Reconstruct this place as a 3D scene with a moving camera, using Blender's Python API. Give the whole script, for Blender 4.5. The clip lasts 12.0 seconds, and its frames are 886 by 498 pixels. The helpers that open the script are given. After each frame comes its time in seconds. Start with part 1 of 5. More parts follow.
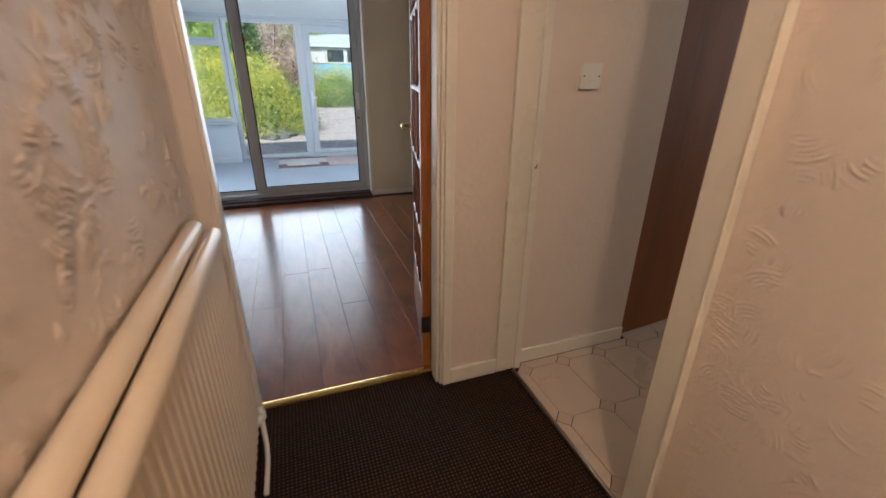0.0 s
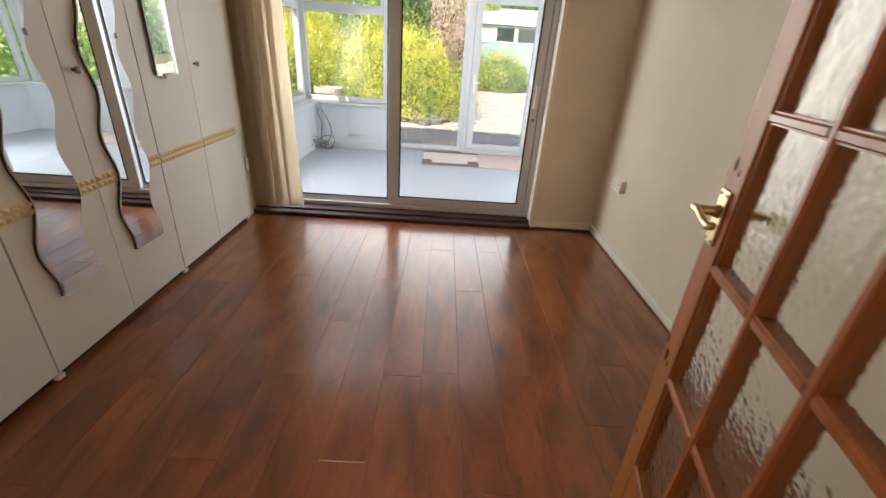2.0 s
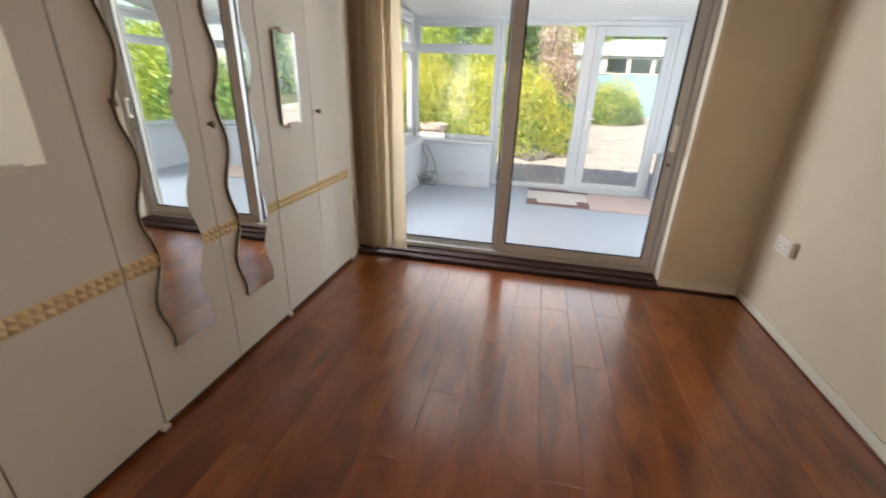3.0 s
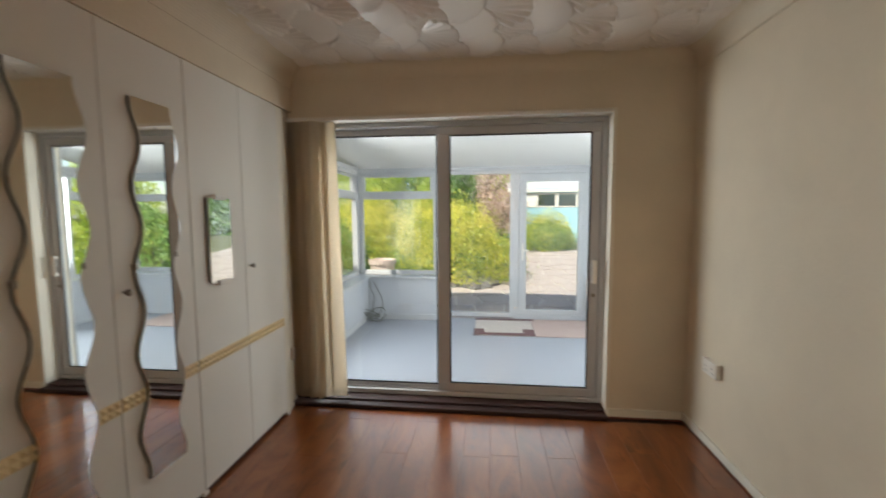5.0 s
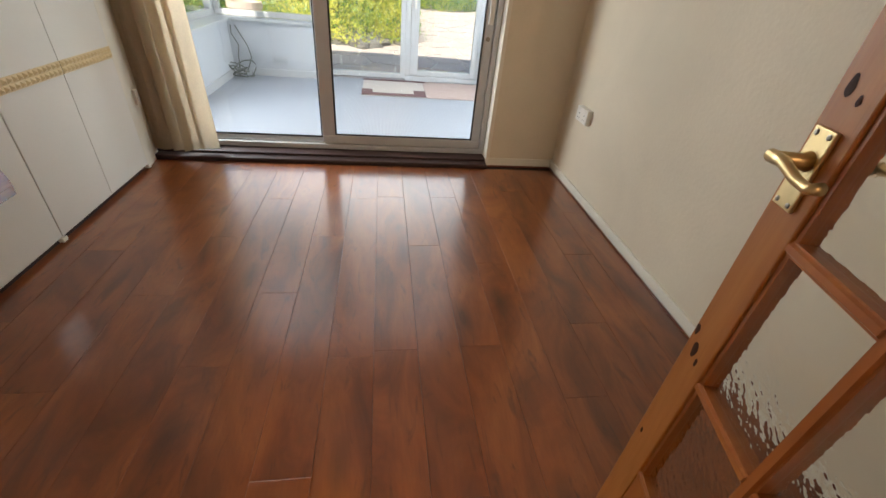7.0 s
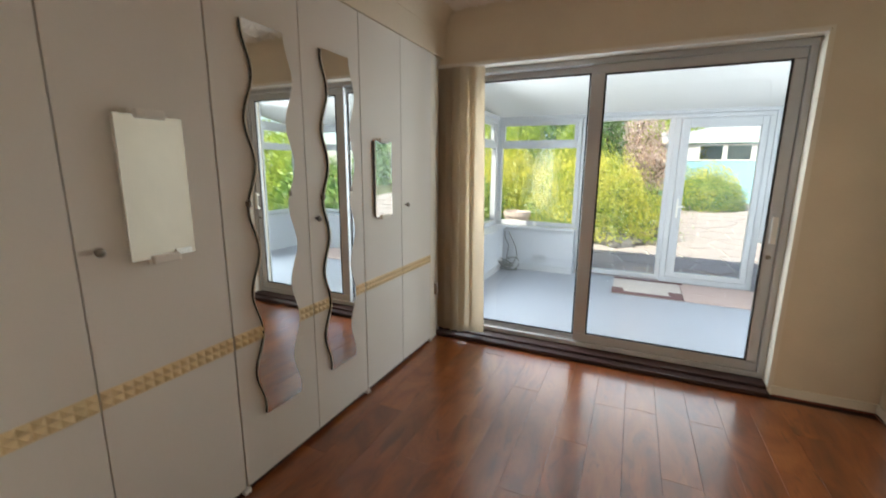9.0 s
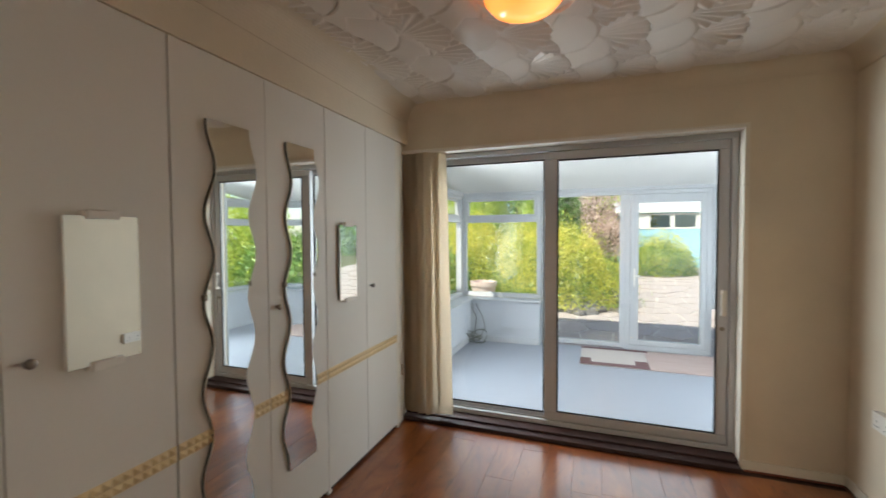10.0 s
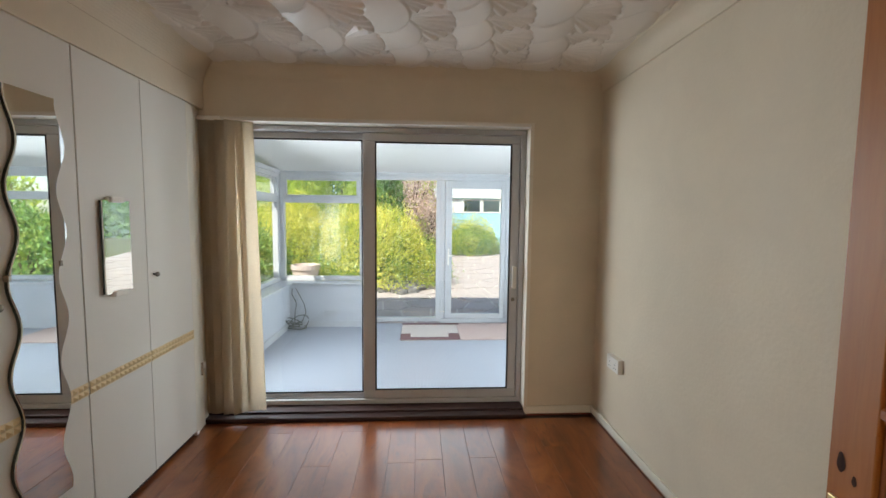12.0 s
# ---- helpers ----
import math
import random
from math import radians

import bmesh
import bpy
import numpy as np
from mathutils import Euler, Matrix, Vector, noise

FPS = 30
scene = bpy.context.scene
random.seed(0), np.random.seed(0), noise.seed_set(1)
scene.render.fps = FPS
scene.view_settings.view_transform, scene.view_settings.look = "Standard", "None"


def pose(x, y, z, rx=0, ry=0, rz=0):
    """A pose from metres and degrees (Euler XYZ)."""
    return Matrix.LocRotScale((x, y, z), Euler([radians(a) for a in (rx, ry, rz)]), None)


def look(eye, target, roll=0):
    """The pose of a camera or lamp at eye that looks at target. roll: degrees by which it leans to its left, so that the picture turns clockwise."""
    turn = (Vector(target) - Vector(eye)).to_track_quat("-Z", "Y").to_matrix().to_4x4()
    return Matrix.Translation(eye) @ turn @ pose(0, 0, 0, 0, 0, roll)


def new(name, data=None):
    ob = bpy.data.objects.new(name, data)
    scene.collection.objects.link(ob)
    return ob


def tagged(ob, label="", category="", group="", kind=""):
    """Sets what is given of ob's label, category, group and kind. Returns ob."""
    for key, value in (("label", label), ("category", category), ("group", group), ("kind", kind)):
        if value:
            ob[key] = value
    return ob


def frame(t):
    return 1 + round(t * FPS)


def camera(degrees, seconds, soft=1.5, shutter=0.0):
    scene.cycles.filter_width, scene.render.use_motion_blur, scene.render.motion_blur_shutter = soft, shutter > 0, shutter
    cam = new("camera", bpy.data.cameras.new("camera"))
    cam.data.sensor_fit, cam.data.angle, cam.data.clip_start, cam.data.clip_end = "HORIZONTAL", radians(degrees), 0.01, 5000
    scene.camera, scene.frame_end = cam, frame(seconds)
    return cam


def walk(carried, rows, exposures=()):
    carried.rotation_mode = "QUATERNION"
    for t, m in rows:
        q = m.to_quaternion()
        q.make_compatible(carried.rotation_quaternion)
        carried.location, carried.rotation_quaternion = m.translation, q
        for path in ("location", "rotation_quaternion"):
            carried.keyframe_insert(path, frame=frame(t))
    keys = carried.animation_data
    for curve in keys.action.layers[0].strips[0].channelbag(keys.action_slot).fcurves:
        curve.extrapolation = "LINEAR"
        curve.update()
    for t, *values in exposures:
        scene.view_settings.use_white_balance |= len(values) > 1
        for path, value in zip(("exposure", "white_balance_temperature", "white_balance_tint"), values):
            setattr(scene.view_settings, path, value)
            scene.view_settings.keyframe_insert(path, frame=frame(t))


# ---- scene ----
cam = camera(94.0, 12.0, shutter=0.25)
PATH = [
    (0, (-1.297, -4.455, 1.232), (-0.661, -2.723, 0.459), 0.6),
    (0.5, (-1.199, -4.11, 1.188), (-0.471, -2.438, 0.367), 3.7),
    (1, (-1.166, -3.775, 1.225), (-0.654, -2.008, 0.42), 2.8),
    (1.5, (-1.165, -3.411, 1.25), (-0.982, -1.59, 0.44), 2.4),
    (2, (-1.262, -3.129, 1.249), (-1.22, -1.325, 0.386), 4.0),
    (2.5, (-1.337, -2.902, 1.251), (-1.396, -1.115, 0.356), 4.0),
    (3, (-1.415, -2.851, 1.288), (-1.808, -1.043, 0.528), 2.0),
    (3.2, (-1.451, -2.863, 1.315), (-1.987, -1.036, 0.70), 1.5),
    (4.8, (-1.339, -2.866, 1.379), (-1.773, -0.916, 1.286), -0.5),
    (5, (-1.289, -2.831, 1.393), (-1.518, -0.852, 1.221), -0.3),
    (5.5, (-1.238, -2.775, 1.345), (-1.146, -0.845, 0.854), 2.3),
    (6, (-1.266, -2.797, 1.2), (-1.159, -1.03, 0.279), 4.1),
    (6.5, (-1.275, -2.806, 1.16), (-1.09, -1.159, 0.053), 4.8),
    (6.7, (-1.25, -2.803, 1.158), (-0.959, -1.189, 0.025), 5.8),
    (8.3, (-1.344, -2.857, 1.246), (-1.252, -0.994, 0.524), 2.4),
    (8.5, (-1.353, -2.846, 1.247), (-1.554, -0.966, 0.594), 1.7),
    (9, (-1.346, -2.914, 1.334), (-2.162, -1.13, 0.946), 0.5),
    (9.5, (-1.353, -2.943, 1.439), (-2.314, -1.191, 1.354), -0.2),
    (10, (-1.332, -2.905, 1.416), (-2.021, -1.029, 1.349), -0.3),
    (10.5, (-1.282, -2.824, 1.41), (-1.448, -0.845, 1.148), 1.3),
    (11, (-1.268, -2.812, 1.395), (-1.138, -0.844, 1.072), 2.4),
    (11.5, (-1.275, -2.826, 1.418), (-1.127, -0.842, 1.228), 1.5),
    (12, (-1.272, -2.855, 1.415), (-1.154, -0.865, 1.262), 0.6),
]
walk(cam, [(t, look(e, p, r)) for t, e, p, r in PATH], [(0.0, 0.22, 5650, 6), (0.5, 0.34, 6000, 12), (1.0, 0.62, 6600, 17), (1.5, 0.82, 6950, 13), (2.0, 0.90, 7000, 12), (3.0, 0.80, 6900, 11), (5.0, 0.45, 6850, 8), (5.5, 0.55, 6850, 9), (6.5, 0.95, 6850, 9), (8.5, 0.80, 6600, 6), (9.5, 0.72, 6500, 6), (10.5, 0.58, 6500, 7), (12.0, 0.66, 6400, 7)])

# ---------- world, sun, lights ----------
world = bpy.data.worlds.new("world")
scene.world = world
world.use_nodes = True
wn = world.node_tree
sky = wn.nodes.new("ShaderNodeTexSky")
sky.sky_type, sky.sun_disc = "NISHITA", False
sky.sun_elevation, sky.sun_rotation = radians(50), radians(-145)
wn.nodes["Background"].inputs["Strength"].default_value = 0.15
wn.links.new(sky.outputs[0], wn.nodes["Background"].inputs[0])


def lamp(name, kind, m, energy, colour, **kw):
    data = bpy.data.lights.new(name, kind)
    data.energy, data.color = energy, colour
    if kind == "AREA":
        data.shape, data.size, data.size_y = "RECTANGLE", kw["size"], kw["size_y"]
    elif kind == "SUN":
        data.angle = radians(0.6)
    else:
        data.shadow_soft_size = kw["radius"]
    ob = new(name, data)
    ob.matrix_basis = m
    return ob


SUN_FROM = Vector((-0.38, -0.54, 0.78))
lamp("sun", "SUN", look(SUN_FROM * 20, (0, 0, 0)), 5.0, (1.0, 0.94, 0.84))
# sky light in the side windows of the conservatory and in the kitchen window
lamp("sky_window_west", "AREA", look((-2.97, 0.78, 1.27), (0, 0.0, 1.1)), 35, (0.84, 0.91, 1.0), size=0.9, size_y=1.1)
lamp("sky_window_east", "AREA", look((1.14, 0.95, 1.27), (-1.6, -0.5, 1.1)), 52, (0.84, 0.91, 1.0), size=1.2, size_y=1.1)
# daylight entering by the two panes of the patio door
for x0, x1, power in ((-2.38, -1.68, 2.0), (-1.58, -0.61, 2.8)):
    glow = lamp("sky_patio_door", "AREA", look(((x0 + x1) / 2, 0.084, 1.045), ((x0 + x1) / 2, -3.0, 0.75)), power, (0.96, 0.97, 1.0), size=x1 - x0, size_y=1.78)
    glow.data.spread = radians(60)
lamp("sky_window_kitchen", "AREA", look((2.62, -3.9, 1.6), (1.2, -3.1, 0.2)), 10, (1.0, 0.89, 0.75), size=1.0, size_y=0.9)
lamp("hall_bulb", "POINT", pose(-1.22, -5.0, 2.33), 31, (1.0, 0.745, 0.545), radius=0.06)


# ---------- materials ----------
class Net:
    """Short hand for a node tree."""

    def __init__(self, name):
        self.m = bpy.data.materials.new(name)
        self.m.use_nodes = True
        self.t = self.m.node_tree
        self.p = self.t.nodes["Principled BSDF"]
        self.out = self.t.nodes["Material Output"]

    def n(self, kind, ins=None, operation=None, feature=None, data_type=None, blend_type=None, wave_type=None, bands_direction=None):
        nd = self.t.nodes.new("ShaderNode" + kind)
        if operation:
            nd.operation = operation
        if feature:
            nd.feature = feature
        if data_type:
            nd.data_type = data_type
        if blend_type:
            nd.blend_type = blend_type
        if wave_type:
            nd.wave_type, nd.bands_direction = wave_type, bands_direction
        for k, v in (ins or {}).items():
            self.put(nd, k, v)
        return nd

    def put(self, nd, k, v):
        if isinstance(v, bpy.types.NodeSocket):
            self.t.links.new(v, nd.inputs[k])
        elif isinstance(v, bpy.types.Node):
            self.t.links.new(v.outputs[0], nd.inputs[k])
        else:
            nd.inputs[k].default_value = v

    def coords(self, scale=(1, 1, 1), jitter=False):
        c = self.n("TexCoord").outputs["Object"]
        if jitter:
            r = self.n("ObjectInfo").outputs["Random"]
            off = self.n("VectorMath", {0: (37.0, 51.0, 13.0)}, operation="SCALE")
            self.put(off, "Scale", r)
            c = self.n("VectorMath", {0: c, 1: off.outputs[0]}, operation="ADD").outputs[0]
        return self.n("Mapping", {"Vector": c, "Scale": scale}).outputs[0]

    def noise(self, vec, scale, detail=4.0, rough=0.55, dist=0.0):
        return self.n("TexNoise", {"Vector": vec, "Scale": scale, "Detail": detail, "Roughness": rough, "Distortion": dist}).outputs["Fac"]

    def ramp(self, fac, stops):
        r = self.n("ValToRGB", {"Fac": fac})
        e = r.color_ramp.elements
        while len(e) < len(stops):
            e.new(0.5)
        for el, (pos, col) in zip(e, stops):
            el.position = pos
            el.color = (*col, 1) if len(col) == 3 else col
        return r.outputs["Color"]

    def mix(self, fac, a, b, mode="MIX"):
        nd = self.n("Mix", data_type="RGBA", blend_type=mode)
        self.put(nd, 0, fac)
        for k, v in ((6, a), (7, b)):
            self.put(nd, k, (*v, 1) if isinstance(v, tuple) and len(v) == 3 else v)
        return nd.outputs[2]

    def bump(self, height, strength, distance=0.002, normal=None):
        b = self.n("Bump", {"Height": height, "Strength": strength, "Distance": distance})
        if normal is not None:
            self.put(b, "Normal", normal)
        return b.outputs[0]

    def base(self, **kw):
        for k, v in kw.items():
            key = {"colour": "Base Color", "rough": "Roughness", "metal": "Metallic", "normal": "Normal", "trans": "Transmission Weight",
                   "ior": "IOR", "coat": "Coat Weight", "coat_rough": "Coat Roughness", "glow": "Emission Color", "glow_power": "Emission Strength",
                   "specular": "Specular IOR Level"}[k]
            self.put(self.p, key, (*v, 1) if isinstance(v, tuple) and len(v) == 3 else v)
        return self.m


def tone(c, k):
    return tuple(min(1.0, v * k) for v in c)


def paint(name, col, rough=0.55, stain=0.10, stain_scale=2.2, grain=70.0, bump=0.25, depth=0.0015, jitter=False, specular=0.4):
    """Paint, plaster or plastic: slow stains, fine grain and relief."""
    n = Net(name)
    v = n.coords(jitter=jitter)
    slow = n.noise(v, stain_scale, 5.0, 0.6, 0.4)
    fine = n.noise(v, grain, 3.0)
    c = n.mix(slow, tone(col, 1 - stain), tone(col, 1 + stain * 0.6))
    c = n.mix(n.ramp(fine, [(0.35, (0.0, 0.0, 0.0)), (0.75, (0.12, 0.12, 0.12))]), c, tone(col, 0.86))
    r = n.n("MapRange", {"Value": slow, "To Min": rough - 0.06, "To Max": rough + 0.08}).outputs[0]
    return n.base(colour=c, rough=r, normal=n.bump(fine, bump, depth), specular=specular)


def wood(name, dark, mid, light, axis=1, rough=0.35, knots=0.0, scale=1.0, coat=0.0, jitter=True, spec=0.5):
    """Wood with its grain along one axis, streaks and some knots."""
    n = Net(name)
    s = [9.0 * scale] * 3
    s[axis] = 0.9 * scale
    k = [5.5 * scale] * 3
    k[axis] = 2.0 * scale
    v = n.coords(tuple(s), jitter)
    big = n.noise(v, 1.0, 5.0, 0.62, 1.1)
    s2 = tuple(c * 7 for c in s)
    fine = n.noise(n.coords(s2, jitter), 1.3, 3.0, 0.7, 0.3)
    c = n.ramp(big, [(0.22, dark), (0.5, mid), (0.8, light)])
    c = n.mix(n.ramp(fine, [(0.45, (0.0, 0.0, 0.0)), (0.80, (0.13, 0.13, 0.13))]), c, tone(dark, 0.75))
    if knots and coat:
        m2 = [26.0 * scale] * 3
        m2[axis] = 2.2 * scale
        fleck = n.noise(n.coords(tuple(m2), jitter), 1.0, 4.0, 0.65, 1.6)
        c = n.mix(n.ramp(fleck, [(0.56, (0.0, 0.0, 0.0)), (0.74, (0.40, 0.40, 0.40))]), c, tone(dark, 0.62))
    if knots:
        vk = n.coords(tuple(k), jitter)
        vor = n.n("TexVoronoi", {"Vector": vk, "Scale": 1.0}, feature="F1")
        c = n.mix(n.ramp(vor.outputs["Distance"], [(0.03, (knots, knots, knots)), (0.11, (knots * 0.45, knots * 0.45, knots * 0.45)), (0.22, (0.0, 0.0, 0.0))]), c, tone(dark, 0.32))
    rnd = n.n("ObjectInfo").outputs["Random"]
    c = n.mix(n.n("MapRange", {"Value": rnd, "To Min": 0.0, "To Max": 0.30}).outputs[0], c, tone(dark, 0.95))
    rr = n.n("MapRange", {"Value": fine, "To Min": rough - 0.05, "To Max": rough + 0.1}).outputs[0]
    return n.base(colour=c, rough=rr, normal=n.bump(fine, 0.015, 0.0005), coat=coat, coat_rough=0.17, specular=spec)


def metal(name, col, rough):
    n = Net(name)
    f = n.noise(n.coords(), 45.0, 4.0)
    return n.base(colour=n.mix(f, tone(col, 0.75), col), metal=1.0, rough=n.n("MapRange", {"Value": f, "To Min": rough * 0.7, "To Max": rough * 1.5}).outputs[0])


def clear_glass(name):
    n = Net(name)
    t = n.n("BsdfTransparent", {"Color": (0.985, 0.995, 0.99, 1)})
    g = n.n("BsdfGlossy", {"Color": (1, 1, 1, 1), "Roughness": 0.02})
    lw = n.n("LayerWeight", {"Blend": 0.5}).outputs["Facing"]
    f = n.n("Math", {0: n.n("Math", {0: lw, 1: 5.0}, operation="POWER").outputs[0], 1: 0.55}, operation="MULTIPLY")
    f = n.n("Math", {0: f.outputs[0], 1: 0.035}, operation="ADD")
    mx = n.n("MixShader", {0: f.outputs[0], 1: t.outputs[0], 2: g.outputs[0]})
    n.t.links.new(mx.outputs[0], n.out.inputs["Surface"])
    return n.m


def leaf(name, deep, mid, tip, tip_at=0.55):
    n = Net(name)
    rnd = n.n("NewGeometry").outputs["Random Per Island"]
    slow = n.n("MapRange", {"Value": n.noise(n.coords(), 3.0, 4.0), "From Min": 0.36, "From Max": 0.64}).outputs[0]
    share = n.n("Math", {0: rnd, 1: 0.42}, operation="MULTIPLY").outputs[0]
    both = n.n("Math", {0: n.n("Math", {0: slow, 1: 0.58}, operation="MULTIPLY").outputs[0], 1: share}, operation="ADD").outputs[0]
    c = n.ramp(both, [(0.12, deep), (tip_at, mid), (0.88, tip)])
    d = n.n("BsdfDiffuse", {"Color": c})
    t = n.n("BsdfTranslucent", {"Color": c})
    g = n.n("BsdfGlossy", {"Color": (0.9, 0.9, 0.9, 1), "Roughness": 0.45})
    a = n.n("MixShader", {0: 0.33, 1: d.outputs[0], 2: t.outputs[0]})
    b = n.n("MixShader", {0: 0.05, 1: a.outputs[0], 2: g.outputs[0]})
    n.t.links.new(b.outputs[0], n.out.inputs["Surface"])
    return n.m


def cloth(name, col, share=0.3):
    n = Net(name)
    v = n.coords((160, 160, 40))
    f = n.noise(v, 2.0, 2.0)
    c = n.mix(f, tone(col, 0.82), tone(col, 1.06))
    d = n.n("BsdfDiffuse", {"Color": c})
    t = n.n("BsdfTranslucent", {"Color": c})
    mx = n.n("MixShader", {0: share, 1: d.outputs[0], 2: t.outputs[0]})
    n.t.links.new(mx.outputs[0], n.out.inputs["Surface"])
    return n.m


M_CREAM = paint("cream_wallpaint", (0.74, 0.65, 0.50), 0.6, 0.13, 2.4, 55, 0.5, 0.0025)
M_ARTEX = paint("artex_ceiling", (0.79, 0.72, 0.63), 0.36, 0.06, 2.0, 90, 0.2)
M_HALL = paint("hall_artex", (0.76, 0.65, 0.55), 0.46, 0.07, 2.5, 42, 0.45, 0.004, specular=0.5)
M_GLOSS = paint("gloss_trim", (0.80, 0.74, 0.62), 0.28, 0.06, 3.0, 40, 0.12)
M_TRIM = paint("cream_trim", (0.81, 0.765, 0.65), 0.36, 0.07, 3.0, 45, 0.15)
M_WARD = paint("wardrobe_laminate", (0.77, 0.745, 0.68), 0.38, 0.04, 1.5, 120, 0.12, 0.0006)
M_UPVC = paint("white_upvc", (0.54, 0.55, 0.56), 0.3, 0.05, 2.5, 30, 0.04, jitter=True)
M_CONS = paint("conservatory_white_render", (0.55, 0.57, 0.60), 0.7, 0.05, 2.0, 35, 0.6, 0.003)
M_CONSCEIL = paint("conservatory_roof_board", (0.76, 0.745, 0.71), 0.6, 0.03, 1.2, 60, 0.1)
M_PLASTIC = paint("white_plastic", (0.82, 0.79, 0.72), 0.3, 0.04, 6.0, 60, 0.05, jitter=True)
M_DARKSILL = wood("dark_sill", (0.016, 0.006, 0.005), (0.036, 0.013, 0.010), (0.065, 0.027, 0.020), 0, 0.5, 0.0, 1.0, 0.0, False)
M_BEAD = wood("dark_floor_bead", (0.12, 0.030, 0.014), (0.20, 0.054, 0.025), (0.26, 0.075, 0.035), 1, 0.3, 0, 1, 0, False)
M_PINE = wood("varnished_pine", (0.24, 0.072, 0.014), (0.41, 0.150, 0.030), (0.53, 0.225, 0.055), 2, 0.46, 0.85, 1.0, 0.04, True, 0.32)
M_PINEBAR = wood("varnished_pine_bars", (0.22, 0.058, 0.012), (0.36, 0.110, 0.022), (0.47, 0.175, 0.043), 2, 0.34, 0.0, 1.0, 0.15, True)
M_BROWN = wood("brown_veneer", (0.17, 0.055, 0.014), (0.27, 0.090, 0.023), (0.33, 0.118, 0.034), 2, 0.62, 0, 0.7, 0, False)
M_KITCHEN = wood("mahogany_units", (0.10, 0.018, 0.008), (0.17, 0.034, 0.014), (0.24, 0.06, 0.024), 2, 0.3, 0, 1, 0.2, True)
M_KNOT = wood("dark_knot", (0.025, 0.009, 0.004), (0.045, 0.015, 0.007), (0.08, 0.028, 0.012), 2, 0.65, 0.0, 4.0, 0.0, True, 0.12)
M_BRASS = metal("worn_brass", (0.70, 0.53, 0.27), 0.32)
M_STRIP = metal("brass_threshold", (0.95, 0.66, 0.22), 0.22)
M_STEEL = metal("brushed_steel", (0.62, 0.62, 0.60), 0.3)
M_KNOB = metal("pewter_knob", (0.30, 0.27, 0.23), 0.35)
M_MIRROR = Net("mirror").base(colour=(0.90, 0.92, 0.90), metal=1.0, rough=0.015)
M_MIRROREDGE = Net("mirror_edge").base(colour=(0.06, 0.08, 0.07), rough=0.2)
M_GOLD = paint("gold_relief_strip", (0.80, 0.64, 0.36), 0.3, 0.12, 14.0, 80, 0.1, specular=0.7)
M_GLASS = clear_glass("clear_glass")
M_RUBBER = Net("black_gasket").base(colour=(0.012, 0.012, 0.013), rough=0.5)
M_BLACK = Net("black_glass").base(colour=(0.006, 0.007, 0.009), rough=0.12)
M_BLIND = cloth("beige_blind_fabric", (0.78, 0.68, 0.53), 0.40)
M_RAD = paint("radiator_enamel", (0.78, 0.66, 0.50), 0.35, 0.05, 4.0, 50, 0.06)
M_CABLE = Net("grey_cable").base(colour=(0.16, 0.17, 0.15), rough=0.5)
M_TOP = paint("white_worktop", (0.72, 0.73, 0.74), 0.25, 0.06, 9, 80, 0.03)
M_TILE = paint("beige_floor_tile", (0.58, 0.47, 0.37), 0.28, 0.10, 5.0, 40, 0.12, 0.0008, jitter=True)
M_DOT = paint("terracotta_inset_tile", (0.57, 0.43, 0.33), 0.3, 0.12, 8.0, 50, 0.12, 0.0008, jitter=True)
M_GROUT = paint("dark_grout", (0.06, 0.035, 0.025), 0.8, 0.15, 9, 90, 0.4)
M_SHED = paint("pale_blue_shed_paint", (0.36, 0.62, 0.70), 0.6, 0.12, 3, 30, 0.3)
M_FELT = paint("grey_roofing_felt", (0.55, 0.57, 0.60), 0.8, 0.15, 2, 40, 0.5, 0.003)
M_STONE = paint("pink_grey_paving", (0.47, 0.40, 0.37), 0.75, 0.22, 3.0, 22, 0.7, 0.006, jitter=True)
M_JOINT = paint("pale_mortar", (0.62, 0.58, 0.52), 0.85, 0.15, 4.0, 35, 0.6, 0.005)
M_ROCK = paint("grey_rockery_stone", (0.20, 0.19, 0.18), 0.8, 0.3, 3.0, 18, 0.9, 0.012, jitter=True)
M_SOIL = paint("garden_ground", (0.12, 0.13, 0.05), 0.9, 0.35, 0.7, 12, 0.9, 0.02)
M_GRASS = leaf("grass_blade", (0.05, 0.13, 0.02), (0.11, 0.24, 0.03), (0.24, 0.36, 0.06))
M_BARK = paint("bark", (0.12, 0.085, 0.06), 0.85, 0.3, 8, 40, 0.9, 0.006)
M_YELLOW = leaf("golden_shrub_leaf", (0.24, 0.36, 0.04), (0.72, 0.70, 0.10), (0.95, 0.86, 0.20), 0.48)
M_GREEN = leaf("green_shrub_leaf", (0.07, 0.17, 0.04), (0.22, 0.40, 0.09), (0.50, 0.60, 0.15))
M_HEDGE = leaf("bright_hedge_leaf", (0.24, 0.37, 0.05), (0.46, 0.58, 0.08), (0.72, 0.76, 0.14))
M_CONIFER = leaf("conifer_leaf", (0.07, 0.17, 0.04), (0.18, 0.34, 0.07), (0.32, 0.48, 0.10))
M_COPPER = leaf("copper_tree_leaf", (0.42, 0.29, 0.25), (0.64, 0.50, 0.44), (0.78, 0.67, 0.60))

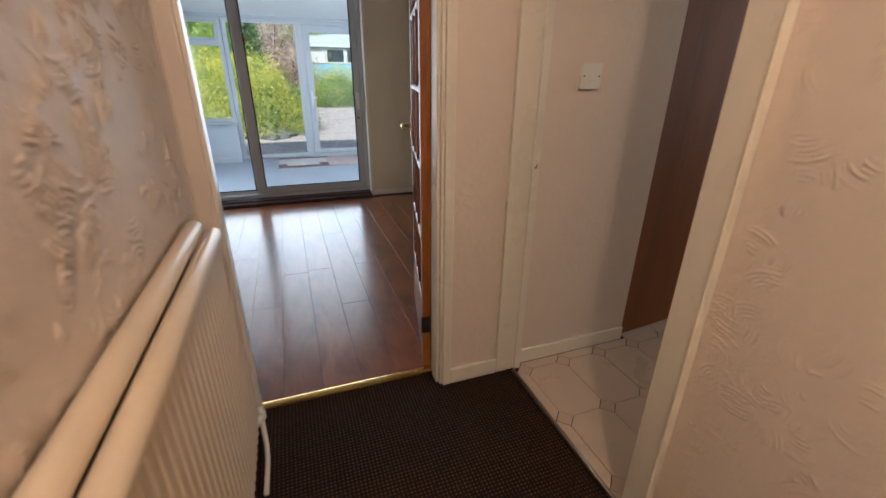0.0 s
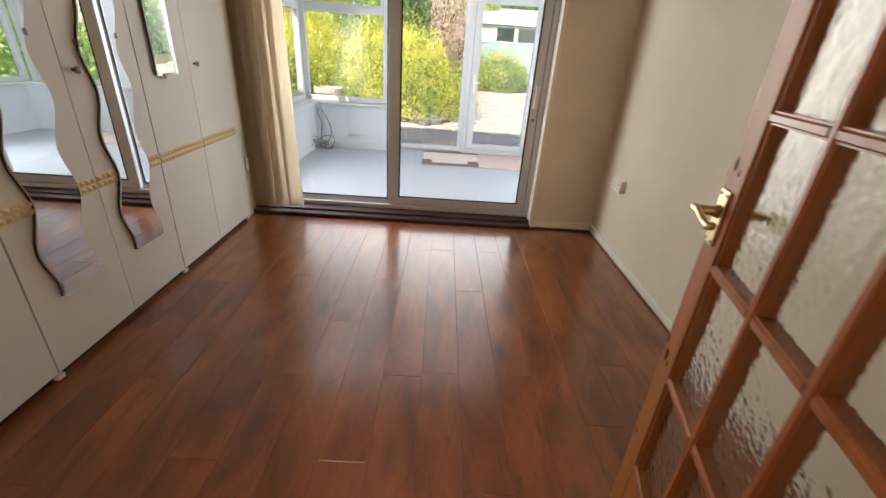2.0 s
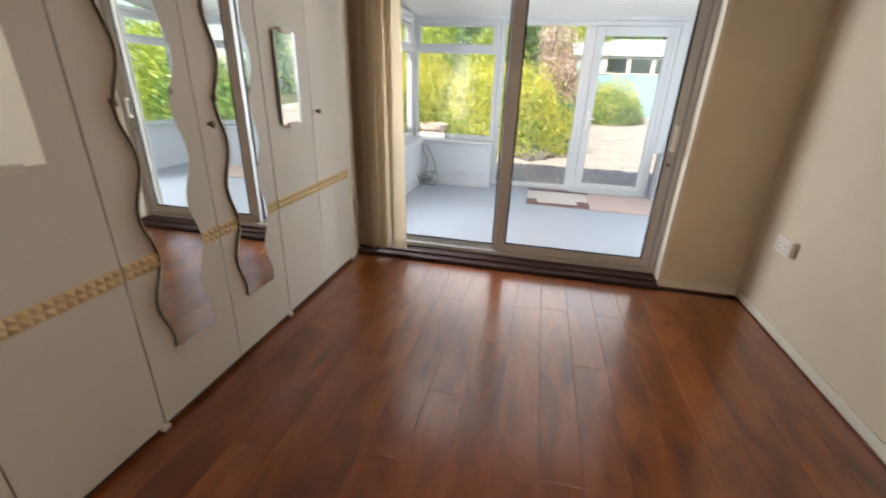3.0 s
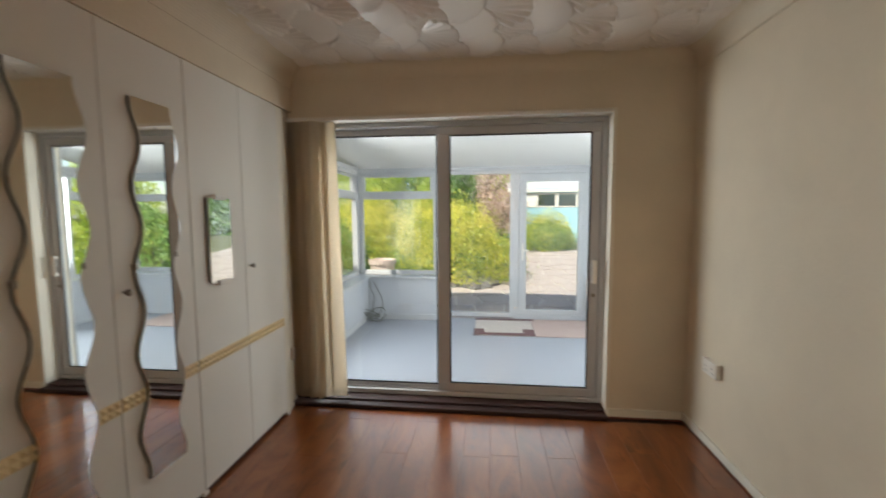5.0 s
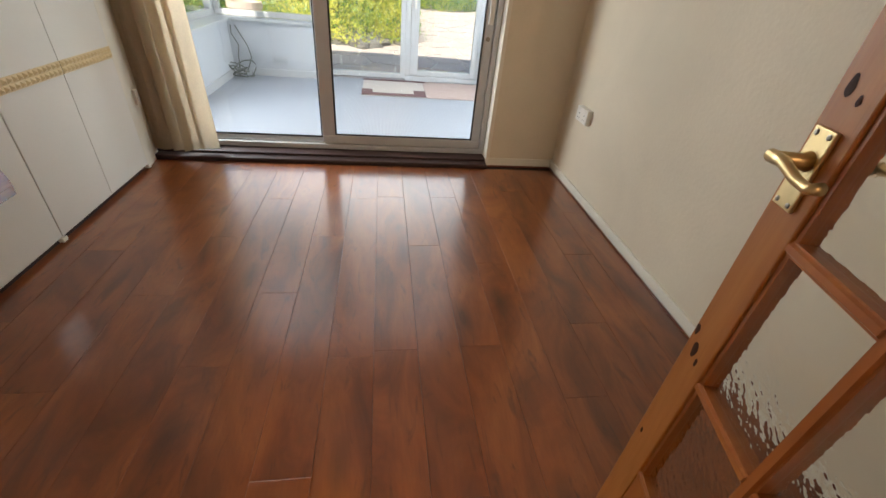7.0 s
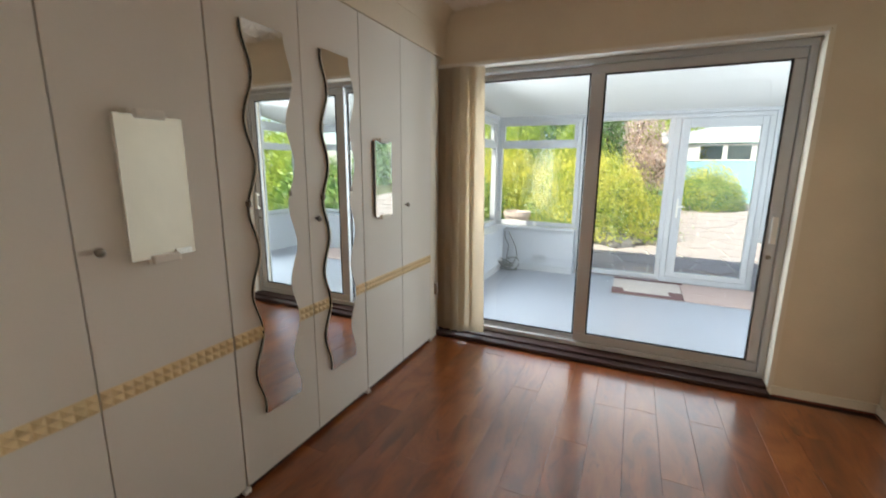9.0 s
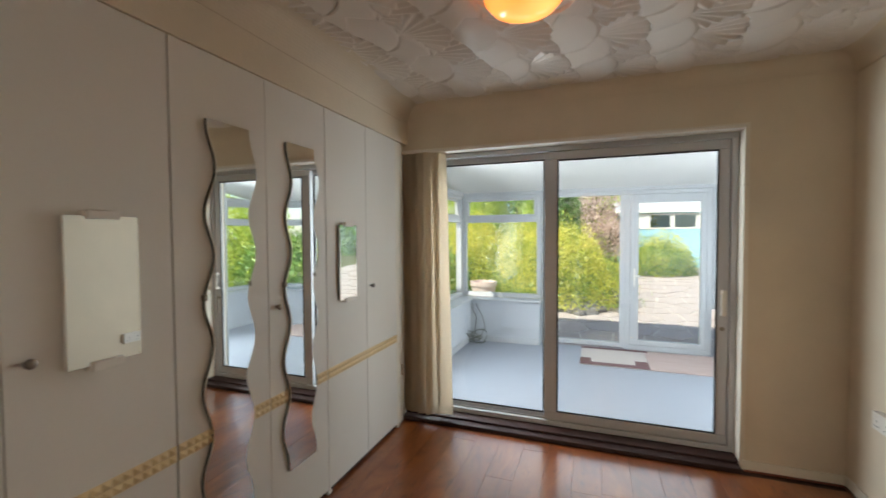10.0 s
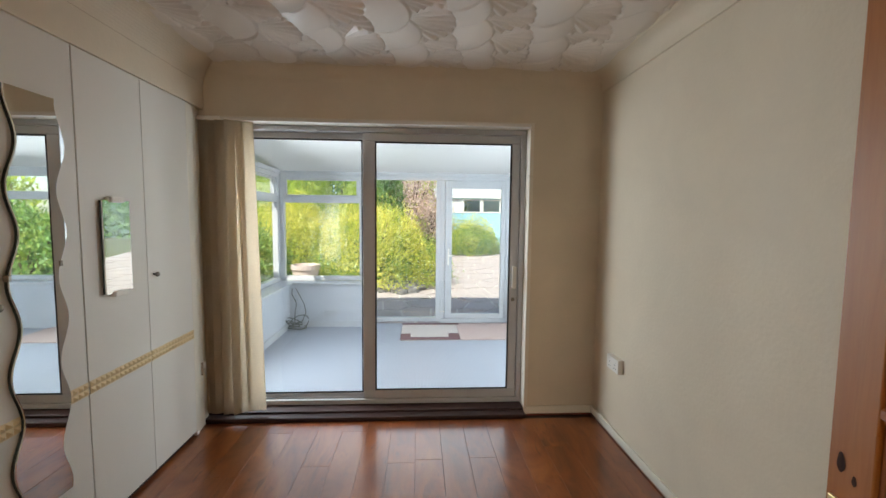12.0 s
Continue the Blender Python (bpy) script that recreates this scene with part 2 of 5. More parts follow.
# bedroom floor: red-brown laminate, cloudy figure, flecks and a few dark knots
_n = Net("red_oak_laminate")
_cloud = _n.noise(_n.coords((5.5, 2.0, 5.5), True), 1.0, 5.0, 0.6, 0.9)
_grain = _n.noise(_n.coords((75.0, 5.0, 75.0), True), 1.0, 3.0, 0.65, 0.4)
_fleck = _n.noise(_n.coords((22.0, 4.6, 22.0), True), 1.0, 4.0, 0.6, 1.8)
_kn = _n.n("TexVoronoi", {"Vector": _n.coords((6.2, 1.9, 6.2), True), "Scale": 1.0, "Randomness": 0.9}, feature="F1")
_some = _n.n("Math", {0: _n.n("SeparateColor", {0: _kn.outputs["Color"]}).outputs[0], 1: 0.6}, operation="LESS_THAN").outputs[0]
_ring = _n.n("Math", {0: _n.ramp(_kn.outputs["Distance"], [(0.06, (0.85, 0.85, 0.85)), (0.12, (0.45, 0.45, 0.45)), (0.27, (0.0, 0.0, 0.0))]), 1: _some}, operation="MULTIPLY").outputs[0]
_c = _n.ramp(_cloud, [(0.30, (0.115, 0.028, 0.007)), (0.47, (0.22, 0.057, 0.012)), (0.68, (0.33, 0.100, 0.023))])
_c = _n.mix(_n.ramp(_grain, [(0.40, (0.0, 0.0, 0.0)), (0.75, (0.22, 0.22, 0.22))]), _c, (0.12, 0.034, 0.012))
_c = _n.mix(_n.ramp(_fleck, [(0.58, (0.0, 0.0, 0.0)), (0.70, (0.62, 0.62, 0.62))]), _c, (0.085, 0.024, 0.010))
_c = _n.mix(_ring, _c, (0.05, 0.015, 0.007))
_c = _n.mix(_n.n("MapRange", {"Value": _n.n("ObjectInfo").outputs["Random"], "To Min": 0.0, "To Max": 0.28}).outputs[0], _c, (0.14, 0.038, 0.013))
_n.base(colour=_c, rough=_n.n("MapRange", {"Value": _cloud, "To Min": 0.25, "To Max": 0.36}).outputs[0], normal=_n.bump(_grain, 0.02, 0.0005), coat=0.8, coat_rough=0.15)
M_PLANK = _n.m

# hall carpet: dark brown loops in rows with paler flecks
_n = Net("brown_loop_carpet")
_v = _n.coords()
_r = _n.n("Mapping", {"Vector": _v, "Rotation": (0, 0, 0.0), "Scale": (75, 75, 75)}).outputs[0]
_vo = _n.n("TexVoronoi", {"Vector": _r, "Scale": 1.0, "Randomness": 0.06}, feature="F1")
_d = _vo.outputs["Distance"]
_f = _n.n("TexNoise", {"Vector": _r, "Scale": 0.9, "Detail": 1.0}).outputs["Fac"]
_c = _n.ramp(_d, [(0.12, (0.115, 0.062, 0.036)), (0.40, (0.016, 0.009, 0.006))])
_c = _n.mix(_n.ramp(_f, [(0.50, (0, 0, 0)), (0.70, (0.6, 0.6, 0.6))]), _c, (0.018, 0.010, 0.007))
_n.base(colour=_c, rough=0.95, normal=_n.bump(_n.ramp(_d, [(0.0, (1, 1, 1)), (0.5, (0, 0, 0))]), 0.8, 0.006), specular=0.1)
M_CARPET = _n.m

# conservatory floor: pale blue-grey ribbed matting
_n = Net("grey_ribbed_matting")
_v = _n.coords()
_w = _n.n("TexWave", {"Vector": _v, "Scale": 26.0, "Distortion": 0.3}, wave_type="BANDS", bands_direction="X").outputs["Fac"]
_s = _n.noise(_v, 2.4, 5.0)
_n.base(colour=_n.mix(_w, _n.mix(_s, (0.28, 0.30, 0.34), (0.33, 0.35, 0.39)), (0.40, 0.42, 0.46)), rough=0.8, normal=_n.bump(_w, 0.5, 0.003))
M_MATTING = _n.m

# obscured door glass
_n = Net("hammered_glass")
_vo = _n.n("TexVoronoi", {"Vector": _n.coords(), "Scale": 85.0}, feature="SMOOTH_F1")
_n2 = _n.noise(_n.coords(), 45.0, 2.0)
_n.base(colour=(0.97, 0.98, 0.95), rough=0.06, trans=1.0, ior=1.25, normal=_n.bump(_n2, 0.24, 0.006, _n.bump(_vo.outputs["Distance"], 0.26, 0.005)))
M_FROST = _n.m

# glowing amber lamp bowl, brighter towards its middle
_n = Net("amber_lamp_glass")
_vo = _n.n("TexVoronoi", {"Vector": _n.coords(), "Scale": 7.0}, feature="SMOOTH_F1")
_c = _n.ramp(_vo.outputs["Distance"], [(0.05, (1.0, 0.42, 0.10)), (0.55, (1.0, 0.25, 0.035))])
_n.base(colour=(0.75, 0.42, 0.16), rough=0.15, glow=_c, glow_power=1.1)
M_AMBER = _n.m

# rug in patches: bands of beige and rose
_n = Net("rose_beige_rug")
_v = _n.coords()
_s = _n.noise(_n.n("Mapping", {"Vector": _v, "Scale": (3, 30, 3)}).outputs[0], 1.0, 3.0)
_f = _n.noise(_v, 240.0, 2.0)
_n.base(colour=_n.ramp(_s, [(0.3, (0.44, 0.31, 0.28)), (0.5, (0.56, 0.44, 0.39)), (0.75, (0.52, 0.37, 0.33))]), rough=0.95, normal=_n.bump(_f, 0.7, 0.003), specular=0.1)
M_RUG = _n.m
M_RUGPALE = paint("pale_rug_pile", (0.60, 0.54, 0.49), 0.95, 0.1, 6, 240, 0.7, 0.003, specular=0.1)
M_RUGDARK = paint("plum_brown_rug_pile", (0.19, 0.115, 0.115), 0.95, 0.15, 6, 240, 0.7, 0.003, specular=0.1)


# ---------- mesh helpers ----------
def add_box(bm, x0, x1, y0, y1, z0, z1, bevel=0.0):
    got = bmesh.ops.create_cube(bm, size=1, matrix=Matrix.Translation(((x0 + x1) / 2, (y0 + y1) / 2, (z0 + z1) / 2)) @ Matrix.Diagonal((x1 - x0, y1 - y0, z1 - z0, 1)))
    if bevel:
        edges = {e for v in got["verts"] for e in v.link_edges}
        bmesh.ops.bevel(bm, geom=list(edges), offset=bevel, segments=2, affect="EDGES", profile=0.5)


def boxes(*rows, bevel=0.0):
    bm = bmesh.new()
    for r in rows:
        add_box(bm, *r, bevel=bevel)
    return bm


def finish(name, bm, material, smooth=False):
    me = bpy.data.meshes.new(name)
    bm.to_mesh(me)
    bm.free()
    me.materials.append(material)
    if smooth:
        me.polygons.foreach_set("use_smooth", [True] * len(me.polygons))
    return me


def thing(name, at, label, category, group=""):
    ob = new(name)
    ob.empty_display_size = 0.05
    ob.location = at
    return tagged(ob, label, category, group)


def part(name, bm, material, parent, label="", smooth=False):
    """One mesh, given in world coordinates, under a thing or a part."""
    ob = new(name, finish(name, bm, material, smooth))
    ob.parent = parent
    if parent.type == "EMPTY":
        ob.matrix_parent_inverse = parent.matrix_basis.inverted()
    return tagged(ob, label)


def solid(name, bm, material, label="", category="", group="", kind="", smooth=False):
    return tagged(new(name, finish(name, bm, material, smooth)), label, category, group, kind)


def piece(name, mesh, m, parent):
    ob = new(name, mesh)
    ob.parent = parent
    ob.matrix_basis = m
    return ob


def add_tube(bm, pts, r, sides=8, closed_ends=True):
    """A round bar along points."""
    rings = []
    pts = [Vector(p) for p in pts]
    for i, p in enumerate(pts):
        d = (pts[min(i + 1, len(pts) - 1)] - pts[max(i - 1, 0)]).normalized()
        a = d.orthogonal().normalized() if i == 0 else (rings_a - d * rings_a.dot(d)).normalized()
        rings_a = a
        b = d.cross(a)
        rr = r[i] if isinstance(r, (list, tuple)) else r
        rings.append([bm.verts.new(p + (a * math.cos(k * math.tau / sides) + b * math.sin(k * math.tau / sides)) * rr) for k in range(sides)])
    for u, w in zip(rings, rings[1:]):
        for k in range(sides):
            bm.faces.new((u[k], u[(k + 1) % sides], w[(k + 1) % sides], w[k]))
    if closed_ends:
        bm.faces.new(rings[0][::-1])
        bm.faces.new(rings[-1])


def add_lathe(bm, profile, m, sides=24):
    """Turned shape: profile of (radius, height) about z of the pose m."""
    rings = [[bm.verts.new(m @ Vector((r * math.cos(k * math.tau / sides), r * math.sin(k * math.tau / sides), h))) for k in range(sides)] for r, h in profile]
    for u, w in zip(rings, rings[1:]):
        for k in range(sides):
            bm.faces.new((u[k], u[(k + 1) % sides], w[(k + 1) % sides], w[k]))
    bm.faces.new(rings[0][::-1])
    bm.faces.new(rings[-1])


def relief(name, o, u, v, n, height, step, material, label=""):
    """A sheet with modelled relief: heights (metres) on a grid spanned by u and v from o, pushed along n."""
    rows, cols = height.shape
    j, i = np.meshgrid(np.arange(cols) * step, np.arange(rows) * step)
    o, u, v, n = (np.array(a, float) for a in (o, u, v, n))
    co = o + j[..., None] * u + i[..., None] * v + height[..., None] * n
    k = np.arange(rows * cols).reshape(rows, cols)
    f = np.stack([k[:-1, :-1], k[:-1, 1:], k[1:, 1:], k[1:, :-1]], -1).reshape(-1, 4)
    if np.dot(np.cross(u, v), n) < 0:
        f = f[:, ::-1]
    me = bpy.data.meshes.new(name)
    me.from_pydata(co.reshape(-1, 3).tolist(), [], f.tolist())
    me.materials.append(material)
    me.polygons.foreach_set("use_smooth", [True] * len(me.polygons))
    return tagged(new(name, me), label, kind="structure")


# ---------- structure: bedroom, hall, kitchen ----------
CEIL = 2.40
solid("subfloor", boxes((-3.25, 0.12, -3.0, -0.07, -0.12, -0.016), (-3.25, 0.12, -0.07, 0.26, -0.12, -0.002)), M_DARKSILL, "dark subfloor under the bedroom planks", kind="structure")
solid("wall_east", boxes((0.0, 0.11, -3.0, 0.0, -0.1, CEIL)), M_CREAM, "cream painted plaster wall, lightly stippled", kind="structure")
solid("wall_north", boxes((-0.495, 0.11, 0.0, 0.26, -0.1, CEIL), (-3.25, -0.495, 0.0, 0.26, 2.055, CEIL), (-3.25, -2.74, 0.0, 0.26, -0.1, 2.055)), M_CREAM, "cream painted window wall round the patio door", kind="structure")
solid("reveal_trim", boxes((-0.507, -0.4935, -0.004, 0.10, 0.0, 2.045), (-2.74, -0.507, 0.004, 0.10, 2.036, 2.0545), (-0.4955, -0.482, -0.005, -0.0005, 0.0, 2.066), (-2.69, -0.4955, -0.005, -0.0005, 2.055, 2.066)), M_GLOSS, "white painted lining of the patio opening", kind="structure")
solid("wall_west", boxes((-3.35, -3.25, -3.11, 0.26, -0.1, CEIL)), M_CREAM, "plain wall behind the wardrobes", kind="structure")
# bedroom south wall with the doorway to the hall; it runs on into the kitchen
solid("wall_south", boxes((-3.25, -1.56, -3.11, -3.0, -0.1, CEIL), (-1.56, -0.785, -3.11, -3.0, 2.03, CEIL), (-0.785, -0.55, -3.11, -3.0, -0.1, CEIL), (-0.55, 0.175, -3.09, -3.0, -0.1, CEIL)), M_HALL, "textured plaster wall between hall and bedroom", kind="structure")
solid("wall_hall_west", boxes((-1.68, -1.586, -6.0, -3.11, -0.1, CEIL)), M_HALL, "hall wall behind the textured plaster", kind="structure")
solid("wall_hall_east", boxes((-0.462, -0.37, -6.0, -3.843, -0.1, CEIL), (-0.462, -0.37, -3.843, -3.11, 2.03, CEIL)), M_HALL, "hall wall beside the kitchen doorway", kind="structure")
solid("wall_hall_back", boxes((-1.68, -0.37, -6.1, -6.0, -0.1, CEIL)), M_HALL, "plain wall at the end of the hall", kind="structure")
solid("ceiling_hall", boxes((-1.68, 2.75, -6.1, -3.11, CEIL, CEIL + 0.1), (0.11, 2.75, -3.11, -1.4, CEIL, CEIL + 0.1)), M_ARTEX, "plain pale ceiling", kind="structure")
solid("ceiling_slab", boxes((-3.35, 0.11, -3.11, 0.26, CEIL + 0.02, CEIL + 0.12)), M_ARTEX, "slab above the bedroom ceiling", kind="structure")
solid("floor_hall", boxes((-1.60, -0.468, -6.0, -3.012, -0.1, -0.002)), M_CARPET, "dark brown looped hall carpet with pale flecks", kind="structure")
kitchen_floor = solid("floor_kitchen", boxes((-0.462, 2.7, -5.0, -3.09, -0.1, -0.004), (0.11, 2.7, -3.09, -1.5, -0.1, -0.004)), M_GROUT, "tiled kitchen floor with dark grout", kind="structure")
solid("wall_kitchen_north", boxes((0.11, 2.75, -1.5, -1.4, -0.1, CEIL)), M_HALL, "plain kitchen wall", kind="structure")
solid("wall_kitchen_east", boxes((2.7, 2.8, -5.0, -4.5, -0.1, CEIL), (2.7, 2.8, -3.3, -1.4, -0.1, CEIL), (2.7, 2.8, -4.5, -3.3, -0.1, 1.0), (2.7, 2.8, -4.5, -3.3, 2.1, CEIL)), M_HALL, "kitchen wall with a window opening", kind="structure")
solid("wall_kitchen_south", boxes((-0.37, 2.8, -5.1, -5.0, -0.1, CEIL)), M_HALL, "plain kitchen wall", kind="structure")

# fan-patterned bedroom ceiling
STEP = 0.006
cw, ch = int(2.70 / STEP), int(3.0 / STEP)
gx, gy = np.meshgrid(np.arange(cw) * STEP - 2.70, np.arange(ch) * STEP - 3.0)
fans = np.zeros_like(gx)
rng = np.random.default_rng(4)
LIE = math.radians(20)
au, av = gx * math.cos(LIE) + gy * math.sin(LIE), gy * math.cos(LIE) - gx * math.sin(LIE)
for col in range(16, -22, -1):
    for line in range(-22, 12):
        pu, pv = col * 0.235 + (line % 2) * 0.1175 + rng.uniform(-0.015, 0.015), line * 0.195 + rng.uniform(-0.012, 0.012)
        R, turn = rng.uniform(0.255, 0.29), rng.uniform(-0.30, 0.30)
        ridged = (col + line // 2) % 2 == 0
        cxw, cyw = pu * math.cos(LIE) - pv * math.sin(LIE), pv * math.cos(LIE) + pu * math.sin(LIE)
        if not (-3.0 < cxw < 0.3 and -3.3 < cyw < 0.3):
            continue
        i0, i1 = max(0, int((cyw - 0.31 + 3.0) / STEP)), min(ch, int((cyw + 0.31 + 3.0) / STEP))
        j0, j1 = max(0, int((cxw - 0.31 + 2.70) / STEP)), min(cw, int((cxw + 0.31 + 2.70) / STEP))
        if i1 <= i0 or j1 <= j0:
            continue
        du, dv = au[i0:i1, j0:j1] - pu, av[i0:i1, j0:j1] - pv
        r = np.hypot(du, dv)
        th = (np.arctan2(dv, du) - turn + math.pi) % math.tau - math.pi
        lobe = R * (1 + (0.010 * np.cos(th * 25) if ridged else 0)) * (1 - 0.10 * np.abs(th) ** 2)
        q = np.clip(r / lobe, 0, 1)
        inside = (r < lobe) & (np.abs(th) < 1.15)
        if ridged:
            h = 0.005 + 0.011 * q + 0.0095 * q * np.cos(th * 25 + rng.uniform(-1, 1))
        else:
            h = 0.003 + 0.026 * np.sin(math.pi * 0.80 * q ** 1.2) * np.cos(th * 0.9)
        h = h * np.clip((lobe - r) / 0.010, 0.25, 1) ** 0.5
        box = fans[i0:i1, j0:j1]
        box[inside] = h[inside]
edge = np.minimum.reduce([np.clip((gx + 2.70) / 0.25, 0, 1), np.clip(-gx / 0.16, 0, 1), np.clip(-gy / 0.12, 0, 1)])
relief("ceiling", (-2.70, -3.0, CEIL + 0.004), (1, 0, 0), (0, 1, 0), (0, 0, -1), fans * edge, STEP, M_ARTEX, "off-white ceiling with swept fan-shaped plaster texture")


# combed swirls of the hall walls
def swirls(width, height, step, seed, count, size=1.0, lift=1.0):
    cols, rows = int(width / step) + 1, int(height / step) + 1
    out = np.zeros((rows, cols))
    g = np.random.default_rng(seed)
    for _ in range(count):
        cx, cy, a0 = g.uniform(0, width), g.uniform(0, height), g.uniform(0, math.tau)
        span, r0, teeth = g.uniform(0.35, 0.8), g.uniform(0.015, 0.07) * size, g.integers(2, 7)
        reach = r0 + teeth * 0.013 * size + 0.02 * size
        i0, i1 = max(0, int((cy - reach) / step)), min(rows, int((cy + reach) / step) + 1)
        j0, j1 = max(0, int((cx - reach) / step)), min(cols, int((cx + reach) / step) + 1)
        if i1 <= i0 or j1 <= j0:
            continue
        x, y = np.meshgrid(np.arange(j0, j1) * step - cx, np.arange(i0, i1) * step - cy)
        r, th = np.hypot(x, y), (np.arctan2(y, x) - a0 + math.pi) % math.tau - math.pi
        for k in range(teeth):
            s, c = g.uniform(0.4, 1.0) * span, g.uniform(-0.15, 0.15)
            w = np.clip(1 - np.abs(th - c) / s, 0, 1) ** 0.5
            out[i0:i1, j0:j1] = np.maximum(out[i0:i1, j0:j1], lift * g.uniform(0.0016, 0.0052) * w * np.exp(-((r - r0 - k * 0.013 * size) / (0.0025 * size)) ** 2))
    for cell, amp in ((0.09, 0.0030), (0.035, 0.0016)):
        coarse = g.normal(0, amp, (int(height / cell) + 3, int(width / cell) + 3))
        fi, fj = np.arange(rows) * step / cell, np.arange(cols) * step / cell
        i, jj = fi.astype(int), fj.astype(int)
        u, v = ((fi - i) ** 2 * (3 - 2 * (fi - i)))[:, None], ((fj - jj) ** 2 * (3 - 2 * (fj - jj)))[None]
        a, b = coarse[np.ix_(i, jj)], coarse[np.ix_(i, jj + 1)]
        c, d = coarse[np.ix_(i + 1, jj)], coarse[np.ix_(i + 1, jj + 1)]
        out = out + lift * 0.14 * np.maximum((a * (1 - v) + b * v) * (1 - u) + (c * (1 - v) + d * v) * u, 0)
    return out + g.normal(0, 0.00018, out.shape)


relief("hall_plaster_west", (-1.583, -4.6, 0.0), (0, 1, 0), (0, 0, 1), (1, 0, 0), swirls(1.486, 2.1, 0.0035, 3, 900, 0.8, 1.9), 0.0035, M_HALL, "cream combed plaster with swirled ridges")
relief("hall_plaster_east", (-0.465, -4.9, 0.0), (0, 1, 0), (0, 0, 1), (-1, 0, 0), swirls(0.996, 2.1, 0.003, 8, 420, 0.7, 0.9), 0.003, M_HALL, "cream combed plaster with swirled ridges")
relief("hall_plaster_nib", (-0.765, -3.113, 0.0), (1, 0, 0), (0, 0, 1), (0, -1, 0), swirls(0.21, 2.2, 0.006, 5, 60) * 0.6, 0.006, M_HALL, "cream combed plaster beside the bedroom door")


# coving and skirting
def coving(name, p0, p1, into, drop, label, lip=0.012):
    """A hollow plaster coving from p0 to p1 along the wall top, curving into the room."""
    bm = bmesh.new()
    p0, p1, into = Vector(p0), Vector(p1), Vector(into)
    k = lip + 0.001
    prof = [(0.0, -drop), (lip, -drop), (k, -drop + lip)]
    prof += [(k + (drop - 2 * k) * (1 - math.cos(a)), -drop + k + (drop - 2 * k) * math.sin(a)) for a in np.linspace(0.05, math.pi / 2 - 0.05, 14)]
    prof += [(drop, -0.6 * lip), (drop, 0.0), (0.0, 0.0)]
    ends = [[bm.verts.new(p + into * a + Vector((0, 0, b))) for a, b in prof] for p in (p0, p1)]
    for k in range(len(prof)):
        bm.faces.new((ends[0][k], ends[0][(k + 1) % len(prof)], ends[1][(k + 1) % len(prof)], ends[1][k]))
    bm.faces.new(ends[0][::-1])
    bm.faces.new(ends[1])
    bmesh.ops.recalc_face_normals(bm, faces=bm.faces)
    solid(name, bm, M_CREAM, label, kind="structure", smooth=False)


coving("coving_east", (0.0, -3.0, CEIL), (0.0, 0.0, CEIL), (-1, 0, 0), 0.115, "cream hollow plaster coving")
coving("coving_north", (-2.66, 0.0, CEIL), (0.0, 0.0, CEIL), (0, -1, 0), 0.10, "cream hollow plaster coving", 0.001)
coving("coving_west", (-2.682, -3.0, CEIL), (-2.682, 0.0, CEIL), (1, 0, 0), 0.14, "cream hollow coving above the wardrobes", 0.002)
solid("baseboard_east", boxes((-0.013, -0.001, -2.99, -0.001, 0.008, 0.062), bevel=0.003), M_TRIM, "thin cream skirting board", kind="structure")
solid("baseboard_north", boxes((-0.494, -0.014, -0.013, -0.001, 0.004, 0.062), bevel=0.003), M_TRIM, "thin cream skirting board", kind="structure")
bm = bmesh.new()
add_tube(bm, [(-0.0175, -2.98, 0.004), (-0.0175, -0.02, 0.003)], 0.0042, 8)
solid("floor_bead_east", bm, M_BEAD, "dark red quadrant bead along the floor edge", kind="structure", smooth=True)
solid("floor_bead_north", boxes((-0.49, -0.02, -0.027, -0.0135, 0.0, 0.010), bevel=0.003), M_BEAD, "dark red bead along the floor edge", kind="structure")
solid("baseboard_hall", boxes((-0.768, -0.552, -3.128, -3.113, 0.0, 0.072), bevel=0.004), M_GLOSS, "cream gloss skirting in the hall", kind="structure")
solid("baseboard_kitchen", boxes((-0.445, 0.172, -3.104, -3.091, 0.0, 0.072), bevel=0.004), M_GLOSS, "cream gloss skirting beside the tiles", kind="structure")


def joinery(name, label, rows, material=None):
    """A piece of the setting made of several boards, each its own part."""
    x, y, z = (rows[0][1] + rows[0][2]) / 2, (rows[0][3] + rows[0][4]) / 2, rows[0][5]
    t = tagged(thing(name, (x, y, z), label, ""), kind="structure")
    for r in rows:
        part(r[0], boxes(r[1:], bevel=0.003), material or M_GLOSS, t)
    return t


# door linings and architraves
joinery("bedroom_door_lining", "cream gloss painted door lining with stop beads", [("jamb", -0.815, -0.785, -3.115, -2.998, 0.0, 2.03), ("head", -1.53, -0.815, -3.115, -2.998, 2.0, 2.03), ("door_stop", -1.532, -1.519, -3.10, -3.045, 0.0, 2.0), ("door_stop", -0.826, -0.813, -3.10, -3.045, 0.0, 2.0)])
joinery("bedroom_architrave", "cream gloss painted architrave of the bedroom doorway", [("upright", -0.805, -0.768, -3.128, -3.1155, 0.0, 2.06), ("head", -1.545, -0.805, -3.128, -3.1155, 2.015, 2.06), ("upright", -0.80, -0.766, -2.9975, -2.985, 0.0, 2.06), ("upright", -1.60, -1.545, -2.9975, -2.985, 0.0, 2.06), ("head", -1.545, -0.80, -2.9975, -2.985, 2.02, 2.07)])
solid("plastered_reveal", boxes((-1.583, -1.530, -3.112, -2.998, 0.0, 2.03), bevel=0.006), M_HALL, "cream plastered side of the bedroom doorway", kind="structure")
